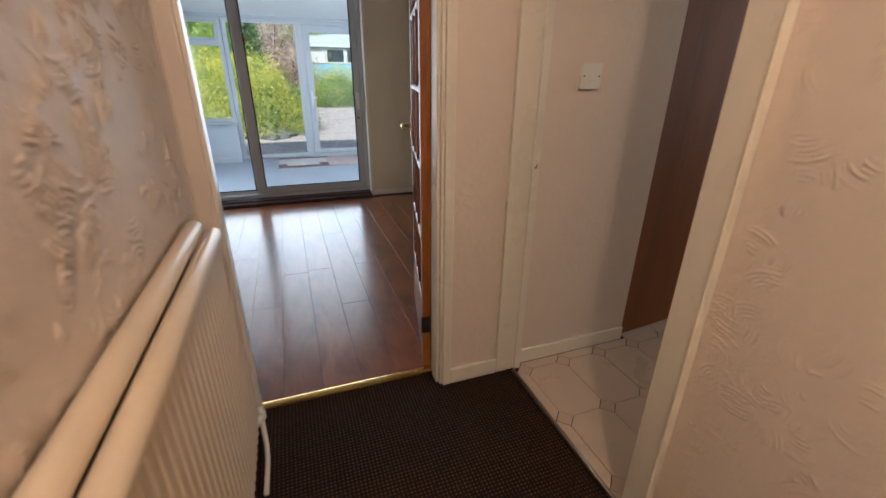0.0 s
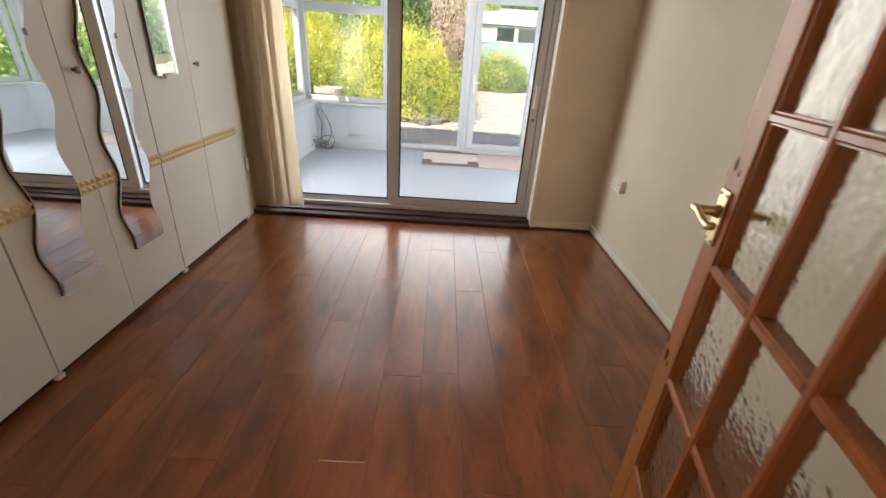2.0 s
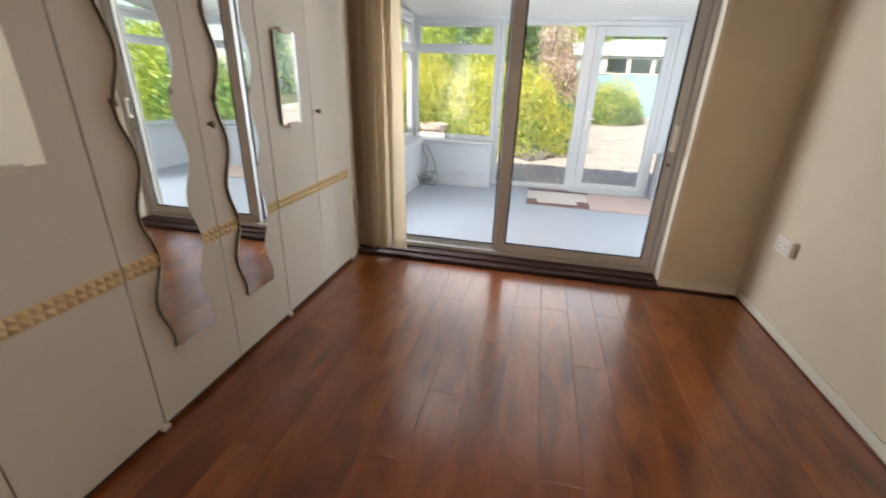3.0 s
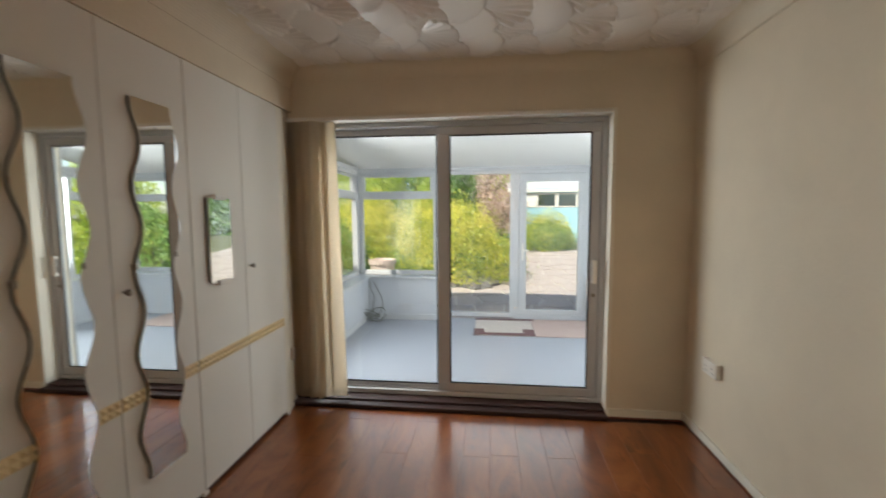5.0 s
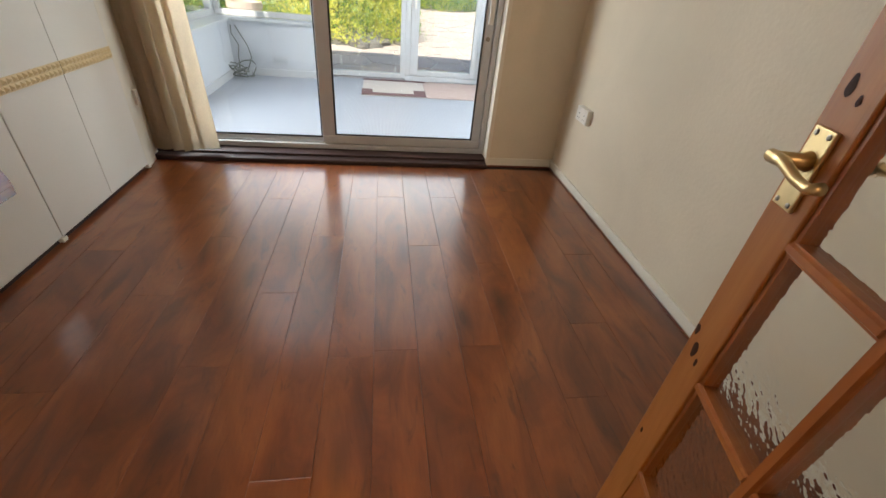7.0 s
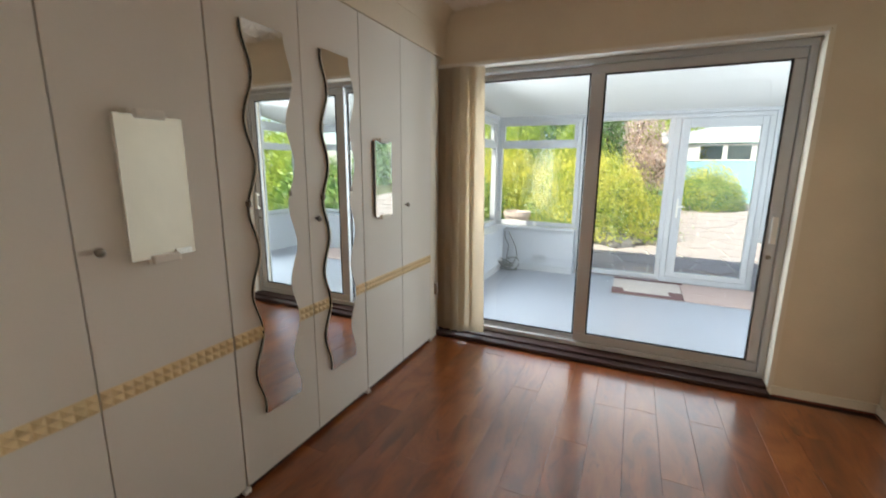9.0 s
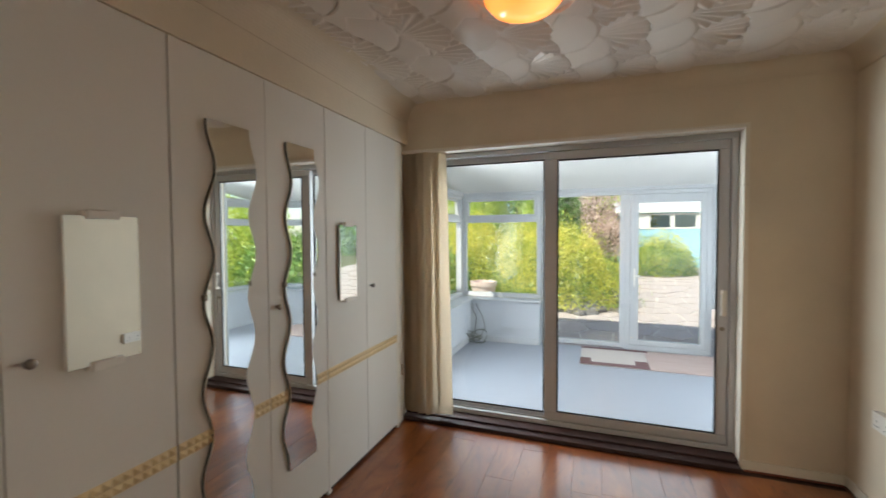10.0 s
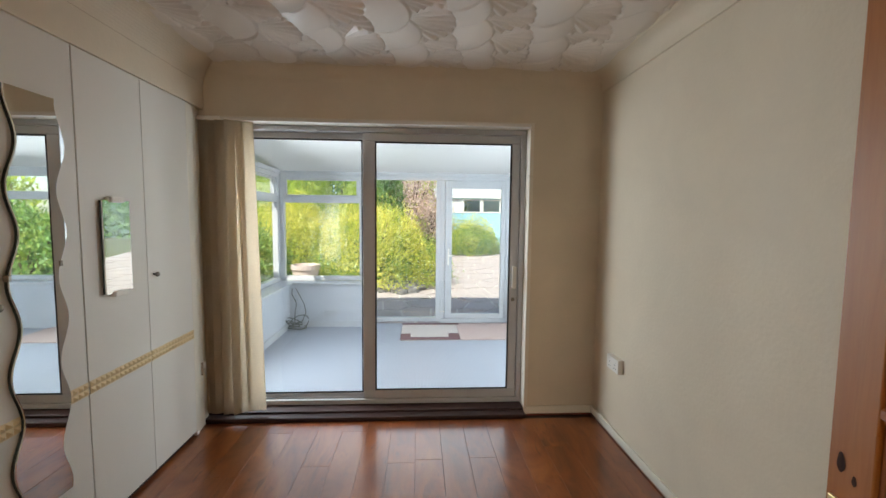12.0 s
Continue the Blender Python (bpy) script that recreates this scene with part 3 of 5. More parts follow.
solid("strike_plate", boxes((-1.5305, -1.527, -3.026, -3.004, 0.920, 0.985), bevel=0.001), M_KNOB, "dull metal strike plate in the door lining", kind="structure")
joinery("kitchen_door_lining", "cream gloss painted lining of the kitchen doorway", [("jamb", -0.55, -0.447, -3.125, -3.091, 0.0, 2.03), ("jamb", -0.47, -0.36, -3.853, -3.823, 0.0, 2.03), ("head", -0.47, -0.36, -3.823, -3.125, 2.0, 2.03), ("door_stop", -0.462, -0.43, -3.132, -3.126, 0.0, 2.0)])
joinery("kitchen_architrave", "cream gloss painted architrave of the kitchen doorway", [("upright", -0.489, -0.471, -3.905, -3.835, 0.0, 2.06), ("head", -0.489, -0.471, -3.835, -3.13, 2.01, 2.06), ("bead", -0.4945, -0.466, -3.912, -3.9055, 0.0, 2.06)])
bm = bmesh.new()
add_tube(bm, [(-0.47, -3.823, 0.002), (-0.47, -3.14, 0.002)], 0.009, 8)
solid("carpet_edge_bar", bm, M_KNOB, "dull metal bar where carpet meets tiles", kind="structure", smooth=True)
bm = bmesh.new()
prof = [(-0.019, 0.0), (-0.017, 0.006), (-0.008, 0.0095), (0.008, 0.0095), (0.017, 0.006), (0.019, 0.0)]
ends = [[bm.verts.new((x, -3.005 + a, b)) for a, b in prof] for x in (-1.528, -0.816)]
for k in range(5):
    bm.faces.new((ends[0][k], ends[1][k], ends[1][k + 1], ends[0][k + 1]))
solid("threshold_strip", bm, M_STRIP, "polished brass threshold strip", kind="structure")

# dark sill in front of the patio door
solid("patio_sill", boxes((-2.735, -0.508, -0.066, 0.095, -0.002, 0.030), (-2.735, -0.508, 0.0, 0.11, 0.030, 0.046), bevel=0.006), M_DARKSILL, "dark stained step below the patio door", kind="structure")

# ---------- patio door ----------
FY0, FY1 = 0.095, 0.185
patio = thing("patio_door", (-1.6, 0.14, 0.046), "white two-panel sliding patio door, closed, with black gaskets", "patio door")
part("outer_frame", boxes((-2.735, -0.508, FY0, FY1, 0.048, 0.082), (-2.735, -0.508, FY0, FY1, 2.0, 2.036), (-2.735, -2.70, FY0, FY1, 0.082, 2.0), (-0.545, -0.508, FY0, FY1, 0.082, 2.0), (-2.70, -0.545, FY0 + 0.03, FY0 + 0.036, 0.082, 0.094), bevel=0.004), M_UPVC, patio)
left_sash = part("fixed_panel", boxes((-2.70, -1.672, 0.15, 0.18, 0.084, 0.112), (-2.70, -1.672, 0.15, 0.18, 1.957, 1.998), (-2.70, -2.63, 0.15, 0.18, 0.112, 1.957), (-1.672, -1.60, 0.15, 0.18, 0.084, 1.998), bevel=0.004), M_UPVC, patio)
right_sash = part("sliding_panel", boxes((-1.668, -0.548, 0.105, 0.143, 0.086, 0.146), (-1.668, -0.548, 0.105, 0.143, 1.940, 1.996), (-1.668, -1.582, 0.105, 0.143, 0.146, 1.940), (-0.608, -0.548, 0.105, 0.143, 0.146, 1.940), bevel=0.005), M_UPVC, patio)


def pane(name, x0, x1, y0, y1, z0, z1, parent):
    ob = part(name, boxes((x0, x1, y0, y1, z0, z1)), M_GLASS, parent)
    ob.visible_shadow = False
    return ob


def gasket(x0, x1, y, z0, z1, parent, w=0.011):
    part("gasket", boxes((x0, x0 + w, y, y + 0.004, z0, z1), (x1 - w, x1, y, y + 0.004, z0, z1), (x0 + w, x1 - w, y, y + 0.004, z0, z0 + w), (x0 + w, x1 - w, y, y + 0.004, z1 - w, z1)), M_RUBBER, parent)


pane("pane", -2.632, -1.670, 0.163, 0.169, 0.110, 1.959, left_sash)
pane("pane", -1.584, -0.606, 0.121, 0.127, 0.144, 1.942, right_sash)
gasket(-2.630, -1.672, 0.153, 0.112, 1.957, left_sash)
gasket(-1.582, -0.608, 0.108, 0.146, 1.940, right_sash)
part("trickle_vent", boxes((-2.36, -1.98, 0.088, 0.095, 2.006, 2.024), bevel=0.003), M_UPVC, patio)
grip = boxes((-0.596, -0.566, 0.066, 0.078, 0.905, 1.065), (-0.592, -0.570, 0.078, 0.104, 0.905, 0.93), (-0.592, -0.570, 0.078, 0.104, 1.04, 1.065), bevel=0.005)
part("pull_handle", grip, M_PLASTIC, right_sash, "white pull handle")
bm = bmesh.new()
add_lathe(bm, [(0.014, 0.0), (0.014, 0.004), (0.006, 0.006)], pose(-0.581, 0.1045, 0.82, 90), 16)
part("keyhole", bm, M_KNOB, right_sash)

# vertical blind pushed to one side
blind = thing("vertical_blind", (-2.52, -0.03, 2.03), "beige fabric vertical blind drawn aside in a stack", "blind", )
part("headrail", boxes((-2.735, -0.51, -0.034, 0.002, 2.030, 2.052), (-2.735, -2.56, -0.042, -0.034, 2.028, 2.056), bevel=0.003), M_PLASTIC, blind)


def slat(cx, cy, yaw, lean, width=0.115):
    """One hanging strip with a slight curl, weighted at its foot."""
    bm = bmesh.new()
    c, s = math.cos(yaw), math.sin(yaw)
    for k in range(9):
        u = (k / 8 - 0.5) * width
        w = 0.006 * math.sin((k / 8) * math.pi)
        for zz in (0.06, 0.14, 0.9, 1.6, 2.03):
            f = (2.03 - zz) / 1.97
            bm.verts.new((cx + u * c - w * s + lean * f, cy + u * s + w * c, zz))
    bm.verts.ensure_lookup_table()
    for k in range(8):
        for j in range(4):
            a = k * 5 + j
            bm.faces.new((bm.verts[a], bm.verts[a + 5], bm.verts[a + 6], bm.verts[a + 1]))
    bmesh.ops.solidify(bm, geom=list(bm.faces), thickness=0.0012)
    return bm


for k in range(6):
    part("slat", slat(-2.682 + k * 0.017, -0.012 - 0.005 * k, radians(5 + (k % 3) * 3), 0.0), M_BLIND, blind, smooth=True)
part("slat", slat(-2.535, -0.046, radians(16), 0.004), M_BLIND, blind, smooth=True)
part("slat", slat(-2.480, -0.036, radians(38), 0.010), M_BLIND, blind, smooth=True)
part("slat", slat(-2.425, -0.010, radians(10), 0.045), M_BLIND, blind, smooth=True)

# ---------- fitted wardrobes ----------
DOORX = -2.69
SEAMS = [-2.790, -2.342, -1.897, -1.459, -1.035, -0.617, -0.200]


def cushion_strip(y0, y1):
    """A raised strip with two rows of small gilt pyramids."""
    bm = boxes((DOORX - 0.002, DOORX + 0.003, y0, y1, 0.634, 0.690))
    n = max(2, round((y1 - y0) / 0.0285))
    w = (y1 - y0) / n
    for k in range(n):
        for z in (0.635, 0.6625):
            a = y0 + k * w
            tip = bm.verts.new((DOORX + 0.013, a + w / 2, z + 0.01325))
            q = [bm.verts.new((DOORX + 0.0035, a + dy, z + dz)) for dy, dz in ((0.001, 0.001), (w - 0.001, 0.001), (w - 0.001, 0.0255), (0.001, 0.0255))]
            for i in range(4):
                bm.faces.new((q[i], q[(i + 1) % 4], tip))
    return bm


for u in range(3):
    ya, ym, yb = SEAMS[2 * u], SEAMS[2 * u + 1], SEAMS[2 * u + 2]
    unit = thing("fitted_wardrobe", (-2.95, ym, 0.0), "white laminate fitted wardrobe with two closed doors and a gilt strip", "wardrobe", "fitted wardrobes along the wall")
    part("body", boxes((-3.25, DOORX - 0.022, ya, ya + 0.016, 0.0, 2.12), (-3.25, DOORX - 0.022, yb - 0.016, yb, 0.0, 2.12), (-3.25, DOORX - 0.022, ya + 0.016, yb - 0.016, 0.02, 0.04), (-3.25, DOORX - 0.022, ya + 0.016, yb - 0.016, 2.10, 2.12), (-3.25, -3.24, ya + 0.016, yb - 0.016, 0.04, 2.10)), M_WARD, unit)
    part("plinth", boxes((DOORX - 0.03, DOORX - 0.014, ya, yb, 0.0, 0.022)), M_DARKSILL, unit)
    for a, b, ga, gb in ((ya, ym, 0.0035, 0.002), (ym, yb, 0.002, 0.0035)):
        leaf_door = part("door", boxes((DOORX - 0.018, DOORX, a + ga, b - gb, 0.026, 2.10), bevel=0.0015), M_WARD, unit)
        part("gilt_strip", cushion_strip(a + ga + 0.001, b - gb - 0.001), M_GOLD, leaf_door, "gilt strip of small raised pyramids")
        if b == yb:
            bm = bmesh.new()
            add_lathe(bm, [(0.006, 0.0), (0.006, 0.012), (0.013, 0.017), (0.014, 0.023), (0.010, 0.028), (0.004, 0.030)], pose(DOORX, a + 0.048, 1.095, 0, 90), 16)
            part("knob", bm, M_KNOB, leaf_door, "pewter knob", smooth=True)
    part("hinge_foot", boxes((DOORX - 0.012, DOORX + 0.010, yb - 0.02, yb + 0.012, 0.004, 0.024), bevel=0.002), M_PLASTIC, unit)
solid("wardrobe_filler", boxes((-3.25, DOORX, -3.0, -2.790, 0.0, 2.10)), M_WARD, "plain white filler panel beside the wardrobes", kind="structure")
solid("wardrobe_fascia", boxes((-2.76, -2.682, -3.0, -0.001, 2.102, CEIL), bevel=0.003), M_CREAM, "cream boxed fascia above the wardrobes", kind="structure")
solid("wardrobe_end_post", boxes((-2.75, -2.694, -0.198, -0.12, 0.0, 2.10), (-2.745, -2.700, -0.119, -0.07, 0.0, 2.10), (-2.742, -2.712, -0.069, -0.004, 0.0, 2.10), bevel=0.005), M_TRIM, "cream moulded end post beside the wardrobes", kind="structure")

# ---------- mirrors on the wardrobe doors ----------


def ribbon_mirror(y0):
    m = thing("wavy_mirror", (DOORX, y0, 1.08), "tall narrow frameless mirror with wavy edges on a wardrobe door", "mirror", "wavy mirrors on the wardrobe")
    for name, material, x0, x1, grow in (("glass", M_MIRROR, DOORX + 0.0132, DOORX + 0.018, 0.0), ("backing", M_MIRROREDGE, DOORX + 0.001, DOORX + 0.013, -0.001)):
        bm = bmesh.new()
        rows = []
        for k in range(81):
            z = 0.305 + (1.852 - 0.305) * k / 80
            c = y0 + 0.028 * (z - 1.08) / 0.77 - 0.021 * math.cos(math.tau * (z - 1.505) / 0.335)
            h = 0.099 + grow
            rows.append([bm.verts.new((x, yy, z)) for x, yy in ((x0, c - h), (x1 - 0.001, c - h), (x1, c - h + 0.002), (x1, c + h - 0.002), (x1 - 0.001, c + h), (x0, c + h))])
        for r0, r1 in zip(rows, rows[1:]):
            for i in range(6):
                bm.faces.new((r0[i], r0[(i + 1) % 6], r1[(i + 1) % 6], r1[i]))
        bm.faces.new(rows[0][::-1])
        bm.faces.new(rows[-1])
        bmesh.ops.recalc_face_normals(bm, faces=bm.faces)
        part(name, bm, material, m)
    for z, side in ((1.19, -1), (1.22, 1)):
        c = y0 + 0.028 * (z - 1.08) / 0.77 - 0.021 * math.cos(math.tau * (z - 1.505) / 0.335) + side * 0.1
        part("clip", boxes((DOORX + 0.001, DOORX + 0.022, c - 0.006, c + 0.006, z - 0.011, z + 0.011), bevel=0.002), M_KNOB, m)
    return m


ribbon_mirror(-1.672)
ribbon_mirror(-1.252)


def clip_mirror(y0, y1, edge, turn=0.0):
    c = (y0 + y1) / 2
    m = thing("clip_mirror", (DOORX, c, 1.05), "small rectangular frameless mirror held by white clips", "mirror", "small mirrors on the wardrobe")
    swing = Matrix.Translation((DOORX + 0.008, c, 0)) @ Matrix.Rotation(radians(turn), 4, "Z") @ Matrix.Translation((-DOORX - 0.008, -c, 0))
    back = boxes((DOORX + 0.004, DOORX + 0.014, y0 + 0.002, y1 - 0.002, 1.052, 1.474))
    glass = bmesh.new()
    rings = []
    for x, inset in ((DOORX + 0.0142, 0.0), (DOORX + 0.0182, 0.0), (DOORX + 0.0192, 0.001)):
        rings.append([glass.verts.new((x, y, z)) for y, z in ((y0 + inset, 1.049 + inset), (y1 - inset, 1.049 + inset), (y1 - inset, 1.477 - inset), (y0 + inset, 1.477 - inset))])
    for u, w in zip(rings, rings[1:]):
        for k in range(4):
            glass.faces.new((u[k], u[(k + 1) % 4], w[(k + 1) % 4], w[k]))
    glass.faces.new(rings[0][::-1])
    glass.faces.new(rings[-1])
    for name, bm, material in (("backing", back, edge), ("glass", glass, M_MIRROR)):
        bmesh.ops.transform(bm, matrix=swing, verts=bm.verts)
        part(name, bm, material, m)
    for z, up in ((1.480, 1), (1.046, -1)):
        part("clip", boxes((DOORX + 0.001, DOORX + 0.030, c - 0.042, c + 0.042, z - 0.013, z + 0.013), (DOORX + 0.001, DOORX + 0.016, c - 0.052, c + 0.052, z + up * 0.002 - 0.009, z + up * 0.002 + 0.009), bevel=0.004), M_PLASTIC, m)
    return m


# same kind of edge: light and shade put in by pale, then dark material
clip_mirror(-2.216, -2.020, M_PLASTIC)
clip_mirror(-0.936, -0.757, M_MIRROREDGE, 1.3)

# ---------- sockets and switches ----------


def add_plate(name, label, category, m, w, h, depth, parts):
    t = thing(name, m.translation, label, category)
    for pname, rows, material in [("plate", [(-w / 2, w / 2, -h / 2, h / 2, 0.0, depth)], M_PLASTIC)] + parts:
        bm = boxes(*rows, bevel=0.0015 if material is not M_RUBBER else 0.0)
        bmesh.ops.transform(bm, matrix=m, verts=bm.verts)
        part(pname, bm, material, t)
    return t


def pins(cx, cy, d):
    return [(cx - 0.003, cx + 0.003, cy + 0.012, cy + 0.021, d, d + 0.0006), (cx - 0.0145, cx - 0.0075, cy - 0.012, cy - 0.007, d, d + 0.0006), (cx + 0.0075, cx + 0.0145, cy - 0.012, cy - 0.007, d, d + 0.0006)]


# the plate's own axes: x along the wall, y up, z out of it
to_east = Matrix.Translation((-0.001, -0.352, 0.495)) @ Matrix(((0, 0, -1, 0), (-1, 0, 0, 0), (0, 1, 0, 0), (0, 0, 0, 1)))
add_plate("double_socket", "white plastic double wall socket on a surface box", "socket", to_east, 0.150, 0.086, 0.034,
          [("rocker", [(-0.050, -0.038, 0.018, 0.034, 0.034, 0.038)], M_PLASTIC), ("rocker", [(0.038, 0.050, 0.018, 0.034, 0.034, 0.038)], M_PLASTIC), ("pin_holes", pins(-0.036, -0.012, 0.0342), M_RUBBER), ("pin_holes", pins(0.036, -0.012, 0.0342), M_RUBBER)])
to_south = Matrix.Translation((-0.231, -3.0915, 1.236)) @ Matrix(((1, 0, 0, 0), (0, 0, -1, 0), (0, 1, 0, 0), (0, 0, 0, 1)))
add_plate("light_switch", "white plastic pull-cord style switch plate on the kitchen wall", "switch", to_south, 0.088, 0.088, 0.014,
          [("rocker", [(-0.010, 0.010, -0.014, 0.014, 0.014, 0.018)], M_PLASTIC), ("screw", [(-0.036, -0.030, -0.003, 0.003, 0.014, 0.0148)], M_KNOB), ("screw", [(0.030, 0.036, -0.003, 0.003, 0.014, 0.0148)], M_KNOB)])
to_post = Matrix.Translation((-2.6995, -0.095, 0.40)) @ Matrix(((0, 0, 1, 0), (1, 0, 0, 0), (0, 1, 0, 0), (0, 0, 0, 1)))
add_plate("phone_socket", "small cream phone socket on the end post", "socket", to_post, 0.034, 0.085, 0.016, [("cover", [(-0.010, 0.010, -0.03, 0.0, 0.016, 0.022)], M_PLASTIC)])

# ---------- ceiling lamp ----------
lamp_thing = thing("ceiling_lamp", (-1.60, -1.24, CEIL), "flush ceiling lamp with a glowing amber glass bowl", "ceiling lamp")
bm = bmesh.new()
add_lathe(bm, [(0.12, 0.0), (0.12, -0.02), (0.10, -0.026)], pose(-1.60, -1.24, CEIL), 32)
part("base", bm, M_BRASS, lamp_thing, "brass ceiling plate")
bm = bmesh.new()
add_lathe(bm, [(0.156, -0.026), (0.160, -0.034), (0.152, -0.062), (0.128, -0.090), (0.085, -0.109), (0.038, -0.117), (0.010, -0.119)], pose(-1.60, -1.24, CEIL), 40)
part("bowl", bm, M_AMBER, lamp_thing, "amber glass bowl, lit", smooth=True)

# ---------- glazed pine door, open into the bedroom ----------
# local axes: x from the hinge to the free edge, y through the leaf, z up
DOOR = Matrix.Translation((-0.811, -2.993, 0.008)) @ Matrix.Rotation(math.atan2(0.974, 0.224), 4, "Z")
pine = thing("glazed_pine_door", (-0.812, -2.985, 0.0), "varnished pine door with fifteen obscured glass panes, standing open", "door")


def door_part(name, bm, material, label="", smooth=False, parent=None):
    bmesh.ops.transform(bm, matrix=DOOR, verts=bm.verts)
    return part(name, bm, material, parent or pine, label, smooth)


DW, DT = 0.668, 0.038
ROWS_Z = [0.305, 0.596, 0.887, 1.176, 1.462, 1.748]
COLS_X = [0.076, 0.248, 0.420, 0.592]
door_part("stile", boxes((0.0, 0.074, 0.0, DT, 0.0, 1.965), bevel=0.003), M_PINE)
door_part("stile", boxes((DW - 0.074, DW, 0.0, DT, 0.0, 1.965), bevel=0.003), M_PINE)
door_part("bottom_rail", boxes((0.0745, DW - 0.0745, 0.001, DT - 0.001, 0.0, 0.298), bevel=0.002), M_PINEBAR)
door_part("top_rail", boxes((0.0745, DW - 0.0745, 0.001, DT - 0.001, 1.755, 1.965), bevel=0.002), M_PINEBAR)


def glazing_bar(along, a, b, c):
    """A moulded bar, ridged on both faces."""
    bm = bmesh.new()
    prof = [(-0.011, 0.004), (-0.008, 0.004), (-0.005, 0.0), (0.005, 0.0), (0.008, 0.004), (0.011, 0.004), (0.011, DT - 0.004), (0.008, DT - 0.004), (0.005, DT), (-0.005, DT), (-0.008, DT - 0.004), (-0.011, DT - 0.004)]
    ends = []
    for p in (a, b):
        ends.append([bm.verts.new((p, d, c + o) if along == "x" else (c + o, d, p)) for o, d in prof])
    for k in range(12):
        bm.faces.new((ends[0][k], ends[0][(k + 1) % 12], ends[1][(k + 1) % 12], ends[1][k]))
    bm.faces.new(ends[0][::-1])
    bm.faces.new(ends[1])
    bmesh.ops.recalc_face_normals(bm, faces=bm.faces)
    return bm


for z in ROWS_Z:
    for i in range(3):
        door_part("glazing_bar", glazing_bar("x", COLS_X[i] + (0.011 if i else -0.002), COLS_X[i + 1] + (-0.011 if i < 2 else 0.002), z), M_PINEBAR)
for x in COLS_X[1:3]:
    door_part("glazing_bar", glazing_bar("z", 0.299, 1.754, x), M_PINEBAR)
for x in (0.0785, DW - 0.0785):
    door_part("bead", boxes((x - 0.004, x + 0.004, 0.005, DT - 0.005, 0.299, 1.754), bevel=0.001), M_PINEBAR)
for j in range(5):
    for i in range(3):
        door_part("pane", boxes((COLS_X[i] + 0.004, COLS_X[i + 1] - 0.004, DT / 2 - 0.002, DT / 2 + 0.002, ROWS_Z[j] + 0.008, ROWS_Z[j + 1] - 0.008)), M_FROST)
for z in (0.22, 1.70):
    door_part("hinge", boxes((-0.006, 0.0, DT - 0.004, DT + 0.006, z - 0.04, z + 0.04), (-0.0012, -0.0002, 0.004, DT - 0.004, z - 0.04, z + 0.04)), M_KNOB)
for face, side in ((DT, 1), (0.0, -1)):
    hx, hz = DW - 0.032, 0.980
    plate = door_part("handle_plate", boxes((hx - 0.020, hx + 0.020, min(face, face + side * 0.006), max(face, face + side * 0.006), hz - 0.055, hz + 0.055), bevel=0.002), M_BRASS, "brass lever handle on a back plate")
    bm = bmesh.new()
    y = face + side * 0.006
    add_lathe(bm, [(0.014, 0.0), (0.010, 0.010), (0.009, 0.040)], pose(hx, y, hz + 0.012, -90 * side), 14)
    add_tube(bm, [(hx + 0.010, y + side * 0.040, hz + 0.012), (hx - 0.02, y + side * 0.042, hz + 0.014), (hx - 0.05, y + side * 0.040, hz + 0.004), (hx - 0.075, y + side * 0.040, hz + 0.002), (hx - 0.092, y + side * 0.040, hz + 0.010)], [0.009, 0.008, 0.007, 0.0065, 0.008], 10)
    door_part("lever", bm, M_BRASS, smooth=True, parent=plate)
    bm = bmesh.new()
    for dx, dz in ((-0.012, 0.047), (0.012, 0.047), (-0.012, -0.047), (0.012, -0.047)):
        add_lathe(bm, [(0.004, 0.0), (0.004, 0.001), (0.002, 0.0016)], pose(hx + dx, y, hz + dz, -90 * side), 8)
    door_part("screws", bm, M_KNOB, parent=plate)

for kx, kz, kw, kh in ((0.640, 0.636, 0.008, 0.017), (0.622, 0.622, 0.004, 0.009), (0.659, 0.668, 0.006, 0.012), (0.650, 0.376, 0.004, 0.008), (0.645, 1.085, 0.007, 0.014), (0.622, 1.072, 0.004, 0.007), (0.035, 0.52, 0.009, 0.017), (0.052, 1.22, 0.010, 0.018)):
    bm = bmesh.new()
    ring = [bm.verts.new((kx + kw * math.cos(a) * (1 + 0.15 * math.sin(3 * a + kz * 9)), DT + 0.0004, kz + kh * math.sin(a))) for a in np.linspace(0, math.tau, 17)[:-1]]
    mid = bm.verts.new((kx, DT + 0.0008, kz))
    for k in range(16):
        bm.faces.new((ring[k], mid, ring[(k + 1) % 16]))
    door_part("knot", bm, M_KNOT, "dark knot in the pine")

# ---------- hall: radiator and its pipe ----------
rad = thing("radiator", (-1.52, -4.2, 0.14), "cream double panel radiator with rolled top edges", "radiator")


def add_panel(bm, x, y0, y1, z0, z1):
    """A ribbed panel facing +x."""
    n = int((y1 - y0) / 0.0335)
    w = (y1 - y0) / n
    ys, xs = [], []
    for k in range(n):
        ys += [y0 + k * w, y0 + k * w + 0.012, y0 + k * w + 0.0165, y0 + k * w + 0.029]
        xs += [x, x, x - 0.0025, x - 0.0025]
    ys.append(y1)
    xs.append(x)
    rows = [[bm.verts.new((a, b, z)) for a, b in zip(xs, ys)] for z in (z0, z1)]
    for k in range(len(ys) - 1):
        bm.faces.new((rows[0][k], rows[0][k + 1], rows[1][k + 1], rows[1][k]))


